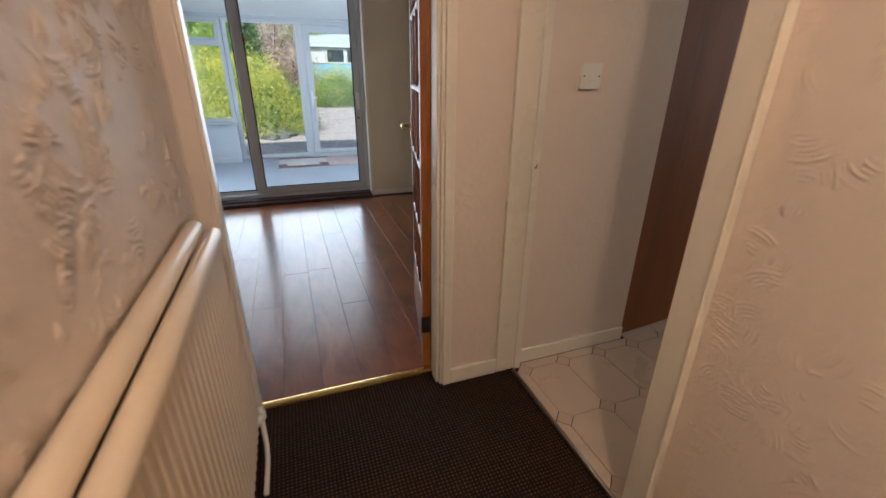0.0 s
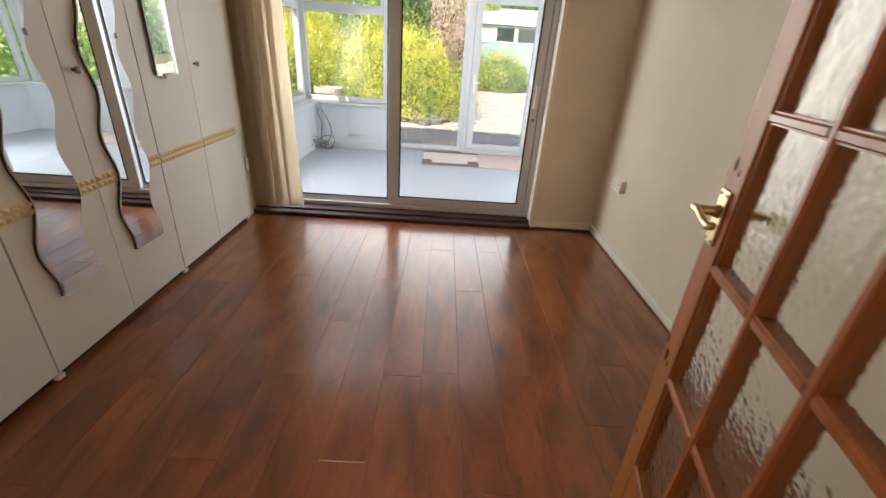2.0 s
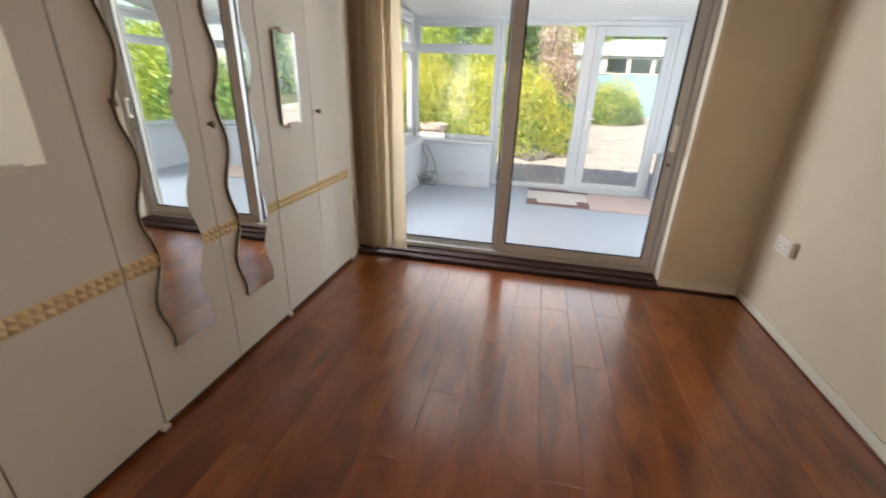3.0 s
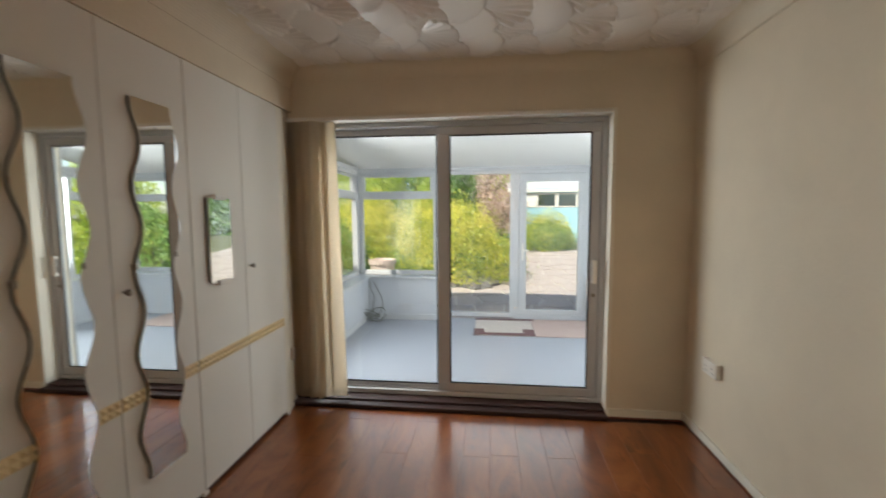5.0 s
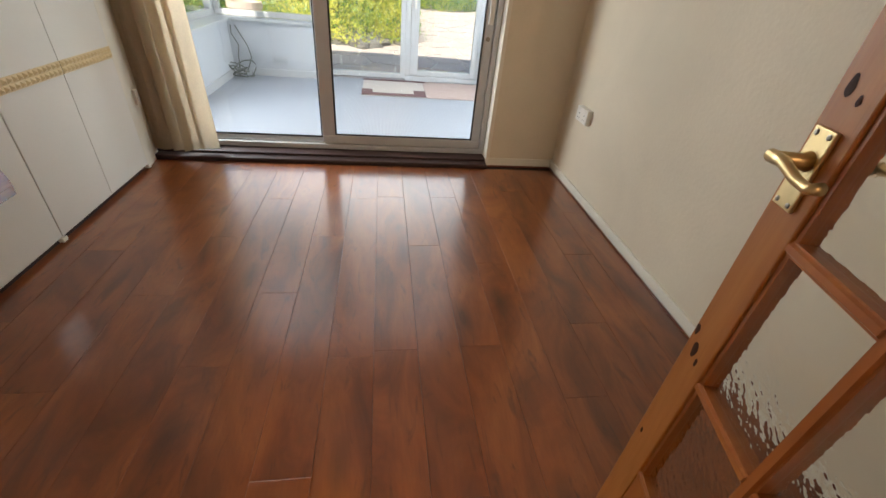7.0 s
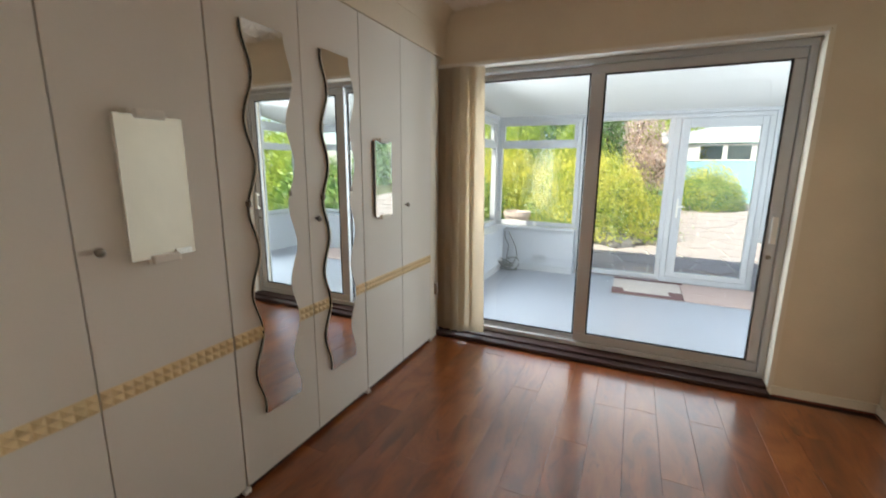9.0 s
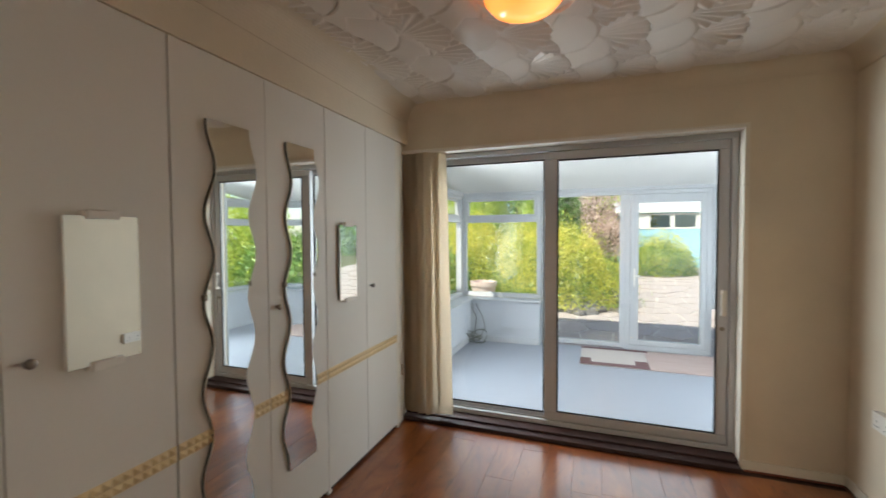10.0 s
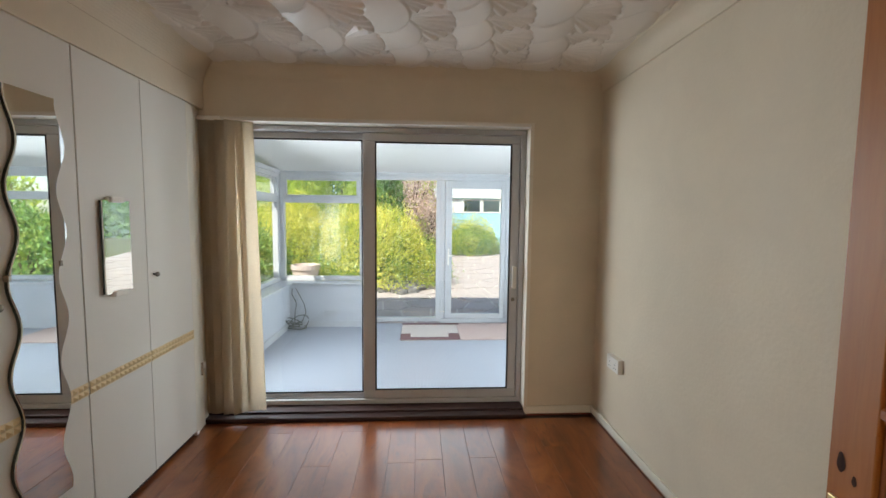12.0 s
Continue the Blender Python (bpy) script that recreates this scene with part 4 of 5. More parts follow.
for px, name in ((-1.506, "front_panel"), (-1.546, "rear_panel")):
    bm = bmesh.new()
    add_panel(bm, px, -5.2, -3.29, 0.16, 0.832 if name == "front_panel" else 0.80)
    add_box(bm, px - 0.019, px - 0.012, -5.2, -3.29, 0.16, 0.80)
    part(name, bm, M_RAD, rad)
    bm = bmesh.new()
    zt = 0.842 if name == "front_panel" else 0.866
    add_tube(bm, [(px - 0.008, -5.2, zt), (px - 0.008, -3.30, zt), (px - 0.008, -3.285, zt)], [0.0215, 0.0215, 0.016], 14)
    part("rolled_edge", bm, M_RAD, rad, smooth=True)
for a in (-3.6, -4.9):
    part("wall_bracket", boxes((-1.582, -1.55, a, a + 0.05, 0.3, 0.75)), M_RAD, rad)
valve = bmesh.new()
add_lathe(valve, [(0.010, 0.0), (0.016, 0.006), (0.017, 0.030), (0.012, 0.036), (0.010, 0.05)], pose(-1.505, -3.215, 0.125), 14)
add_tube(valve, [(-1.505, -3.215, 0.15), (-1.505, -3.29, 0.18)], 0.009, 8)
part("valve", valve, M_PLASTIC, rad, "white plastic valve", smooth=True)
bm = bmesh.new()
add_tube(bm, [(-1.505, -3.215, 0.128), (-1.505, -3.222, 0.07), (-1.502, -3.24, 0.03), (-1.500, -3.30, 0.010), (-1.502, -3.42, 0.008)], 0.0085, 8)
part("pipe", bm, M_PLASTIC, rad, "white painted pipe", smooth=True)
bm = bmesh.new()
add_tube(bm, [(-0.452, -3.128, 0.925), (-0.452, -3.14, 0.920), (-0.452, -3.146, 0.926), (-0.452, -3.147, 0.936)], 0.0025, 8)
solid("cup_hook", bm, M_KNOB, "small dull metal hook on the door lining", "hook", smooth=True)

# ---------- kitchen ----------
slab = thing("flush_door", (0.43, -3.06, 0.0), "plain brown veneered flush door standing open in the kitchen", "door")
slab_m = Matrix.Translation((0.182, -3.072, 0.004)) @ Matrix.Rotation(math.atan2(0.045, 0.50), 4, "Z")
bm = boxes((0.0, 0.50, 0.0, 0.04, 0.0, 2.05), bevel=0.002)
bmesh.ops.transform(bm, matrix=slab_m, verts=bm.verts)
part("leaf", bm, M_BROWN, slab)
bm = boxes((-0.006, 0.006, 0.04, 0.046, 0.2, 0.28), (-0.006, 0.006, 0.04, 0.046, 1.7, 1.78))
bmesh.ops.transform(bm, matrix=slab_m, verts=bm.verts)
part("hinge", bm, M_KNOB, slab)


def base_unit(y0, y1):
    t = thing("base_cabinet", (2.3, (y0 + y1) / 2, 0.0), "dark mahogany kitchen base cabinet with a raised panel door", "cabinet", "kitchen base cabinets")
    part("body", boxes((2.02, 2.58, y0, y1, 0.10, 0.80)), M_KITCHEN, t)
    part("plinth", boxes((2.05, 2.08, y0, y1, 0.0, 0.10)), M_KITCHEN, t)
    d = part("door", boxes((2.0, 2.018, y0 + 0.003, y1 - 0.003, 0.11, 0.79), (1.992, 2.0, y0 + 0.07, y1 - 0.07, 0.19, 0.71), bevel=0.004), M_KITCHEN, t)
    bm = bmesh.new()
    add_lathe(bm, [(0.006, 0), (0.012, 0.014), (0.010, 0.02)], pose(2.0, y1 - 0.04, 0.70, 0, -90), 12)
    part("knob", bm, M_BRASS, d)


for a in (-4.05, -3.55, -3.05):
    base_unit(a, a + 0.5)
oven = thing("built_under_oven", (2.3, -2.25, 0.1), "black glass built-under oven with a steel control strip", "oven")
part("body", boxes((2.03, 2.58, -2.548, -1.952, 0.10, 0.80)), M_KITCHEN, oven)
part("glass_door", boxes((2.0, 2.03, -2.54, -1.96, 0.32, 0.66), bevel=0.004), M_BLACK, oven)
part("control_panel", boxes((2.0, 2.03, -2.54, -1.96, 0.665, 0.79), bevel=0.003), M_STEEL, oven)
part("bottom_strip", boxes((2.0, 2.03, -2.54, -1.96, 0.21, 0.315), bevel=0.003), M_STEEL, oven)
bm = bmesh.new()
add_tube(bm, [(2.0, -2.48, 0.63), (1.965, -2.48, 0.63), (1.965, -2.02, 0.63), (2.0, -2.02, 0.63)], 0.009, 8)
part("handle", bm, M_STEEL, oven, smooth=True)
solid("worktop", boxes((1.97, 2.695, -4.05, -1.6, 0.80, 0.838), bevel=0.006), M_TOP, "pale speckled kitchen worktop over the cabinets", "worktop")
solid("hob", boxes((2.08, 2.56, -2.52, -1.98, 0.8385, 0.846), bevel=0.003), M_BLACK, "black glass hob let into the worktop", "hob")
solid("splashback", boxes((2.680, 2.695, -2.9, -1.6, 0.84, 1.42)), M_BLACK, "black glass splashback behind the hob", "splashback")
for a in (-3.0, -2.5, -2.0):
    t = thing("wall_cabinet", (2.5, a + 0.25, 1.42), "mahogany kitchen wall cabinet with a raised panel door", "cabinet", "kitchen wall cabinets")
    part("body", boxes((2.36, 2.695, a, a + 0.498, 1.43, 2.15)), M_KITCHEN, t)
    part("door", boxes((2.34, 2.358, a + 0.003, a + 0.495, 1.43, 2.15), (2.333, 2.34, a + 0.07, a + 0.43, 1.50, 2.08), bevel=0.004), M_KITCHEN, t)
    part("cornice", boxes((2.325, 2.36, a, a + 0.498, 1.405, 1.428), bevel=0.004), M_KITCHEN, t)


# ---------- conservatory ----------
CX0, CX1, CY = -3.03, 1.20, 2.58
IN_X, IN_Y = -2.90, 2.44
DWARF = 0.545
solid("floor_conservatory", boxes((CX0, CX1, 0.26, CY, -0.1, 0.0)), M_MATTING, "pale blue-grey ribbed matting floor", kind="structure")
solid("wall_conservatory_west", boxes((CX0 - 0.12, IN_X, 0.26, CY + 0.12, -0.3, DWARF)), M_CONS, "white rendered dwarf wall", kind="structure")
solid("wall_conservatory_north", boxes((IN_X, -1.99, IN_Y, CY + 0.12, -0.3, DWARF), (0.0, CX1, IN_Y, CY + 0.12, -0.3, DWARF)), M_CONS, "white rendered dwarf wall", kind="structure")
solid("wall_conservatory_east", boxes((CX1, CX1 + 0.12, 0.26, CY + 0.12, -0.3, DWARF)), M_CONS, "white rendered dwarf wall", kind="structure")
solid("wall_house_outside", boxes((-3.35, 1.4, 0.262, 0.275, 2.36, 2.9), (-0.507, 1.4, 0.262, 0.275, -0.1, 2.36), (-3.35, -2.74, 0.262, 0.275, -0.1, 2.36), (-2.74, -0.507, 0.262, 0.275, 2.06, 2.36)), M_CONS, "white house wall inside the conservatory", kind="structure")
# second box: unseen eaves, added this deep to keep sun off the conservatory inside
solid("wall_house_west_sunshade", boxes((-9.0, -3.352, 0.0, 0.26, -0.3, 3.05), (-9.0, 3.0, -0.6, 0.78, 3.052, 3.17)), M_CONS, "plain outer house wall with added unseen eaves that block the sun", kind="structure")
bm = bmesh.new()
q = [(CX0 - 0.15, 0.275, 2.36), (CX1 + 0.15, 0.275, 2.36), (CX1 + 0.15, CY + 0.2, 1.955), (CX0 - 0.15, CY + 0.2, 1.955)]
lo = [bm.verts.new(p) for p in q]
hi = [bm.verts.new((x, y, z + 0.08)) for x, y, z in q]
bm.faces.new(lo[::-1])
bm.faces.new(hi)
for k in range(4):
    bm.faces.new((lo[k], lo[(k + 1) % 4], hi[(k + 1) % 4], hi[k]))
bmesh.ops.recalc_face_normals(bm, faces=bm.faces)
solid("ceiling_conservatory", bm, M_CONSCEIL, "white boarded sloping conservatory roof", kind="structure")
solid("baseboard_conservatory", boxes((IN_X + 0.016, -1.992, IN_Y - 0.016, IN_Y - 0.001, 0.0, 0.075), (IN_X + 0.001, IN_X + 0.016, 0.28, IN_Y - 0.001, 0.0, 0.075), bevel=0.003), M_UPVC, "white skirting of the conservatory", kind="structure")


def win_bars(xs, zs, fixed, depth, axis, bevel=0.004):
    """Frame bars in a plane: uprights (a0, a1, z0, z1) and rails; fixed is where the plane stands."""
    rows = []
    for a0, a1, z0, z1 in xs + zs:
        rows.append((a0, a1, fixed, fixed + depth, z0, z1) if axis == "x" else (fixed, fixed + depth, a0, a1, z0, z1))
    return boxes(*rows, bevel=bevel)


def conservatory_window(name, a0, a1, z0, z1, transom, fixed, axis, label, mullions=()):
    w = thing(name, ((a0 + a1) / 2, fixed, z0) if axis == "x" else (fixed, (a0 + a1) / 2, z0), label, "window")
    w["kind"] = "structure"
    edges = [a0 + 0.0] + list(mullions) + [a1]
    bars = [(a0, a0 + 0.055, z0 + 0.056, z1 - 0.051), (a1 - 0.055, a1, z0 + 0.056, z1 - 0.051)] + [(m - 0.035, m + 0.035, z0 + 0.056, z1 - 0.051) for m in mullions]
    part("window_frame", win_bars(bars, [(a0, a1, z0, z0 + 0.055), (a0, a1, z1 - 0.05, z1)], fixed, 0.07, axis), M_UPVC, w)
    for i in range(len(edges) - 1):
        b0 = edges[i] + (0.056 if i == 0 else 0.036)
        b1 = edges[i + 1] - (0.056 if i == len(edges) - 2 else 0.036)
        if transom:
            part("transom", win_bars([], [(b0, b1, transom - 0.04, transom + 0.04)], fixed + 0.003, 0.064, axis), M_UPVC, w)
            sash = [(b0 + 0.001, b0 + 0.035, transom + 0.041, z1 - 0.052), (b1 - 0.035, b1 - 0.001, transom + 0.041, z1 - 0.052)]
            part("top_light", win_bars(sash, [(b0 + 0.036, b1 - 0.036, transom + 0.041, transom + 0.062), (b0 + 0.036, b1 - 0.036, z1 - 0.073, z1 - 0.052)], fixed - 0.008, 0.05, axis), M_UPVC, w)
        spans = [(z0 + 0.056, transom - 0.041), (transom + 0.05, z1 - 0.06)] if transom else [(z0 + 0.056, z1 - 0.051)]
        for s0, s1 in spans:
            ob = part("pane", win_bars([(b0 + 0.002, b1 - 0.002, s0, s1)], [], fixed + 0.034, 0.005, axis, 0), M_GLASS, w)
            ob.visible_shadow = False
    return w


HEAD = 1.945
conservatory_window("window_1", CX0 - 0.03, -1.99, DWARF + 0.03, HEAD, 1.625, CY + 0.02, "x", "white conservatory window with a top light")
conservatory_window("window_2", 0.30, CY - 0.03, DWARF + 0.03, HEAD, 1.625, CX0 - 0.09, "y", "white side window with a top light", (1.30,))
conservatory_window("window_3", 0.05, CX1 - 0.06, DWARF + 0.03, HEAD, 1.625, CY + 0.02, "x", "white conservatory window with a top light")
conservatory_window("window_4", 0.30, CY - 0.03, DWARF + 0.03, HEAD, 1.625, CX1 + 0.02, "y", "white side window with a top light", (1.05, 1.80))
conservatory_window("window_5", -1.985, -0.985, 0.02, HEAD, None, CY + 0.02, "x", "full height fixed glazed panel beside the garden door")
solid("conservatory_posts", boxes((CX0 - 0.11, CX0 - 0.032, CY + 0.01, CY + 0.10, DWARF, HEAD), (CX1 - 0.058, CX1 + 0.03, CY + 0.01, CY + 0.10, DWARF, HEAD), (CX0 - 0.06, CX1 + 0.06, CY + 0.005, CY + 0.11, HEAD + 0.001, HEAD + 0.045), (CX0 - 0.10, CX0 - 0.01, 0.28, CY, HEAD + 0.001, 2.0), (CX1 + 0.01, CX1 + 0.10, 0.28, CY, HEAD + 0.001, 2.0), (-0.06, 0.045, CY + 0.012, CY + 0.098, DWARF + 0.001, HEAD), bevel=0.004), M_UPVC, "white corner posts and head of the conservatory", kind="structure")
solid("window_sill", boxes((CX0 - 0.02, -1.985, IN_Y - 0.045, CY + 0.019, DWARF + 0.001, DWARF + 0.029), (CX0 - 0.02, IN_X + 0.045, 0.28, IN_Y - 0.046, DWARF + 0.001, DWARF + 0.029), (0.0, CX1, IN_Y - 0.045, CY + 0.019, DWARF + 0.001, DWARF + 0.029), (CX1 - 0.05, CX1 - 0.001, 0.28, IN_Y - 0.046, DWARF + 0.001, DWARF + 0.029), bevel=0.006), M_UPVC, "white plastic window board", kind="structure")
garden_door = thing("garden_door", (-0.5, CY + 0.05, 0.0), "white glazed garden door of the conservatory, closed", "door")
part("door_frame", win_bars([(-0.984, -0.925, 0.061, 1.895), (-0.118, -0.061, 0.061, 1.895)], [(-0.984, -0.061, 0.0, 0.06), (-0.984, -0.061, 1.896, HEAD)], CY + 0.02, 0.07, "x"), M_UPVC, garden_door)
sash = part("sash", win_bars([(-0.922, -0.832, 0.064, 1.893), (-0.178, -0.121, 0.064, 1.893)], [(-0.831, -0.179, 0.064, 0.125), (-0.831, -0.179, 1.795, 1.893)], CY + 0.012, 0.06, "x"), M_UPVC, garden_door)
pane("pane", -0.834, -0.176, CY + 0.038, CY + 0.043, 0.122, 1.798, sash)
part("lever_handle", boxes((-0.888, -0.866, CY - 0.002, CY + 0.011, 0.78, 1.0), (-0.885, -0.80, CY - 0.030, CY - 0.014, 0.90, 0.918), (-0.884, -0.870, CY - 0.016, CY - 0.002, 0.902, 0.916), bevel=0.003), M_PLASTIC, sash)

vent = thing("wall_vent", (-2.40, IN_Y - 0.012, 0.16), "white louvred air vent low on the dwarf wall", "vent")
VX0, VX1, VZ = -2.485, -2.315, 0.125
part("vent_frame", boxes((VX0, VX1, IN_Y - 0.010, IN_Y - 0.001, VZ, VZ + 0.015), (VX0, VX1, IN_Y - 0.010, IN_Y - 0.001, VZ + 0.071, VZ + 0.086), (VX0, VX0 + 0.014, IN_Y - 0.010, IN_Y - 0.001, VZ + 0.015, VZ + 0.071), (VX1 - 0.014, VX1, IN_Y - 0.010, IN_Y - 0.001, VZ + 0.015, VZ + 0.071)), M_UPVC, vent)
for k in range(4):
    part("louvre", boxes((VX0 + 0.015, VX1 - 0.015, IN_Y - 0.008, IN_Y - 0.002, VZ + 0.019 + k * 0.013, VZ + 0.026 + k * 0.013)), M_UPVC, vent)

# cable left in the corner: two leads down the wall and a loose coil
g = np.random.default_rng(12)
bm = bmesh.new()
for k in range(5):
    c = Vector((-2.78 + g.uniform(-0.04, 0.04), 2.30 + g.uniform(-0.04, 0.02), 0.02))
    rad_c, tilt, ph = g.uniform(0.07, 0.13), g.uniform(-0.5, 0.9), g.uniform(0, 6)
    add_tube(bm, [c + Vector((rad_c * math.cos(a + ph), rad_c * 0.7 * math.sin(a + ph), max(0.006, 0.05 + 0.055 * math.sin(a * 1.0 + tilt) * (k + 1) / 3))) for a in np.linspace(0, math.tau * 0.95, 22)], 0.0065, 6)
for dx in (-0.07, 0.02):
    add_tube(bm, [(-2.83 + dx * 0.5, IN_Y - 0.020, 0.50), (-2.80 + dx, IN_Y - 0.022, 0.42), (-2.74 + dx, IN_Y - 0.03, 0.31), (-2.72 + dx * 1.5, IN_Y - 0.05, 0.2), (-2.75 + dx, IN_Y - 0.09, 0.08)], 0.0065, 6)
solid("coiled_cable", bm, M_CABLE, "loose coil of grey cable lying in the corner", "cable", smooth=True)

# rug by the garden door
rug = thing("patchwork_rug", (-0.75, 2.15, 0.0), "rose and beige patchwork rug with plum corner blocks", "rug")
part("field", boxes((-0.775, 0.45, 1.80, 2.53, 0.001, 0.011), bevel=0.003), M_RUG, rug)
part("pale_block", boxes((-1.475, -0.777, 1.80, 2.53, 0.001, 0.0105), bevel=0.003), M_RUGPALE, rug, "pale beige block")
for row in ((-1.478, -0.78, 1.797, 1.905, 0.0108, 0.0135), (-1.478, -1.36, 1.906, 2.05, 0.0108, 0.0135), (-0.91, -0.78, 1.906, 2.06, 0.0108, 0.0135), (-1.478, -0.74, 2.46, 2.532, 0.0118, 0.0145)):
    part("plum_block", boxes(row, bevel=0.001), M_RUGDARK, rug, "plum brown border block")


# ---------- garden ----------
def lie(x, y):
    """Height of the ground: it climbs gently away from the house."""
    return -0.10 + 0.078 * min(max(y - 2.8, 0.0), 7.0) + 0.012 * math.sin(x * 1.3) * math.sin(y * 0.9)


bm = bmesh.new()
gxs = [-120, -60, -30, -18, -12] + [-9 + 0.75 * k for k in range(25)] + [12, 18, 30, 60, 120]
gys = [2.71, 3.2] + [3.6 + 0.5 * k for k in range(16)] + [13, 16, 22, 34, 60, 120, 200]
vs = [[bm.verts.new((x, y, lie(x, y))) for x in gxs] for y in gys]
for a, b in zip(vs, vs[1:]):
    for k in range(len(gxs) - 1):
        bm.faces.new((a[k], a[k + 1], b[k + 1], b[k]))
solid("ground", bm, M_SOIL, "planted garden soil and thin grass", kind="structure", smooth=True)
solid("ground_house_side", boxes((-120, 120, -60, 2.71, -0.4, -0.13)), M_SOIL, "ground round the house", kind="structure")


def foliage(n, rx, ry, rz, size, seed, lumps=22, inner=0.55, up=0.5, flat=1.0, base=0.0):
    """Leaves spread through the outer shell of a lumpy mound; base at z = 0."""
    g = np.random.default_rng(seed)
    d = g.normal(size=(n, 3))
    d[:, 2] = np.abs(d[:, 2]) * flat + base
    d /= np.linalg.norm(d, axis=1)[:, None]
    bump = np.ones(n)
    for _ in range(lumps):
        c = g.normal(size=3)
        c[2] = abs(c[2])
        c /= np.linalg.norm(c)
        bump += g.uniform(0.06, 0.24) * np.exp((d @ c - 1) * 32)
    bump += 0.05 * np.sin(d[:, 0] * 9 + seed) * np.sin(d[:, 1] * 8)
    r = (inner + (1 - inner) * g.uniform(0, 1, n) ** 0.45) * bump
    r *= 1 + 0.16 * (g.uniform(0, 1, n) > 0.93)
    p = d * r[:, None] * np.array([rx, ry, rz]) * 0.9
    a = d * 0.30 + g.normal(size=(n, 3)) * 0.6
    a[:, 2] += up
    a /= np.linalg.norm(a, axis=1)[:, None]
    b = np.cross(a, d + g.normal(size=(n, 3)) * 0.45)
    b /= np.linalg.norm(b, axis=1)[:, None]
    s = size * g.uniform(0.6, 1.35, n)[:, None]
    quad = np.stack([p, p + a * s * 0.5 + b * s * 0.19, p + a * s, p + a * s * 0.5 - b * s * 0.19], 1)
    return quad.reshape(-1, 3)


def leaf_mesh(name, quads, material):
    me = bpy.data.meshes.new(name)
    me.from_pydata(quads.tolist(), [], np.arange(len(quads)).reshape(-1, 4).tolist())
    me.materials.append(material)
    return me


def shrub(name, x, y, rx, ry, rz, n, size, material, seed, label, category="shrub", group="", extra=None, **kw):
    z = lie(x, y)
    t = thing(name, (x, y, z), label, category, group)
    bm = bmesh.new()
    g = np.random.default_rng(seed + 50)
    for _ in range(9):
        a, l = g.uniform(0, math.tau), g.uniform(0.5, 0.85)
        tip = Vector((math.cos(a) * rx * 0.6, math.sin(a) * ry * 0.6, rz * l))
        add_tube(bm, [(x, y, z - 0.05), (x + tip.x * 0.35, y + tip.y * 0.35, z + tip.z * 0.5), (x + tip.x, y + tip.y, z + tip.z)], [0.022, 0.014, 0.005], 6)
    part("stems", bm, M_BARK, t)
    rows = [("foliage", material, n, 1.0, 1.0)] + (extra or [])
    for k, (pn, pm, pc, grow, lift) in enumerate(rows):
        q = foliage(pc, rx * grow, ry * grow, rz * grow * lift, size, seed + k, **kw) + np.array([x, y, z])
        ob = new(pn, leaf_mesh(pn, q, pm))
        ob.parent, ob.matrix_parent_inverse = t, t.matrix_basis.inverted()
    return t


def tree(name, x, y, trunk, rx, ry, rz, n, size, material, seed, label, **kw):
    z = lie(x, y)
    t = thing(name, (x, y, z), label, "tree")
    bm = bmesh.new()
    g = np.random.default_rng(seed + 90)
    add_tube(bm, [(x, y, z - 0.1), (x + 0.03, y, z + trunk * 0.6), (x, y + 0.04, z + trunk), (x + 0.05, y, z + trunk + rz * 0.8)], [0.10, 0.08, 0.065, 0.015], 8)
    for _ in range(11):
        a, l, h = g.uniform(0, math.tau), g.uniform(0.4, 0.85), g.uniform(0.7, 1.0)
        p0 = Vector((x, y, z + trunk * h))
        p1 = p0 + Vector((math.cos(a) * rx * l, math.sin(a) * ry * l, rz * g.uniform(0.35, 0.9)))
        add_tube(bm, [p0, (p0 + p1) / 2 + Vector((0, 0, 0.1)), p1], [0.04, 0.022, 0.006], 6)
    part("trunk", bm, M_BARK, t)
    q = foliage(n, rx, ry, rz, size, seed, **kw) + np.array([x, y, z + trunk])
    ob = new("crown", leaf_mesh("crown", q, material))
    ob.parent, ob.matrix_parent_inverse = t, t.matrix_basis.inverted()
    return t


shrub("golden_shrub", -2.12, 5.4, 1.30, 0.95, 1.58, 40000, 0.047, M_YELLOW, 1, "rounded golden yellow shrub behind a stone edging", extra=[("lower_foliage", M_GREEN, 22000, 1.06, 0.62)])
shrub("golden_shrub", -3.95, 6.7, 1.05, 0.8, 1.7, 32000, 0.052, M_YELLOW, 2, "taller golden yellow shrub near the side window", extra=[("lower_foliage", M_GREEN, 7000, 1.02, 0.5)])
shrub("flowering_shrub", 0.22, 8.9, 0.84, 0.62, 0.86, 14000, 0.048, M_GREEN, 3, "green shrub with yellow flower heads by the shed", extra=[("flower_heads", M_YELLOW, 9500, 1.03, 1.14)])
shrub("golden_shrub", -0.98, 7.3, 0.38, 0.35, 0.55, 3500, 0.06, M_YELLOW, 4, "low golden shrub beside the paving")
shrub("green_shrub", -4.6, 5.2, 0.75, 0.9, 1.25, 5000, 0.09, M_GREEN, 5, "dark green shrub by the side path")
shrub("golden_shrub", -5.4, 3.6, 0.9, 0.9, 1.5, 9000, 0.08, M_YELLOW, 6, "golden shrub outside the side window")
shrub("green_shrub", 3.4, 5.4, 1.1, 1.0, 1.5, 6000, 0.10, M_GREEN, 7, "green shrub beside the path")
shrub("golden_shrub", 5.0, 4.0, 1.2, 1.1, 1.6, 6000, 0.10, M_HEDGE, 8, "bright green shrub outside the conservatory")


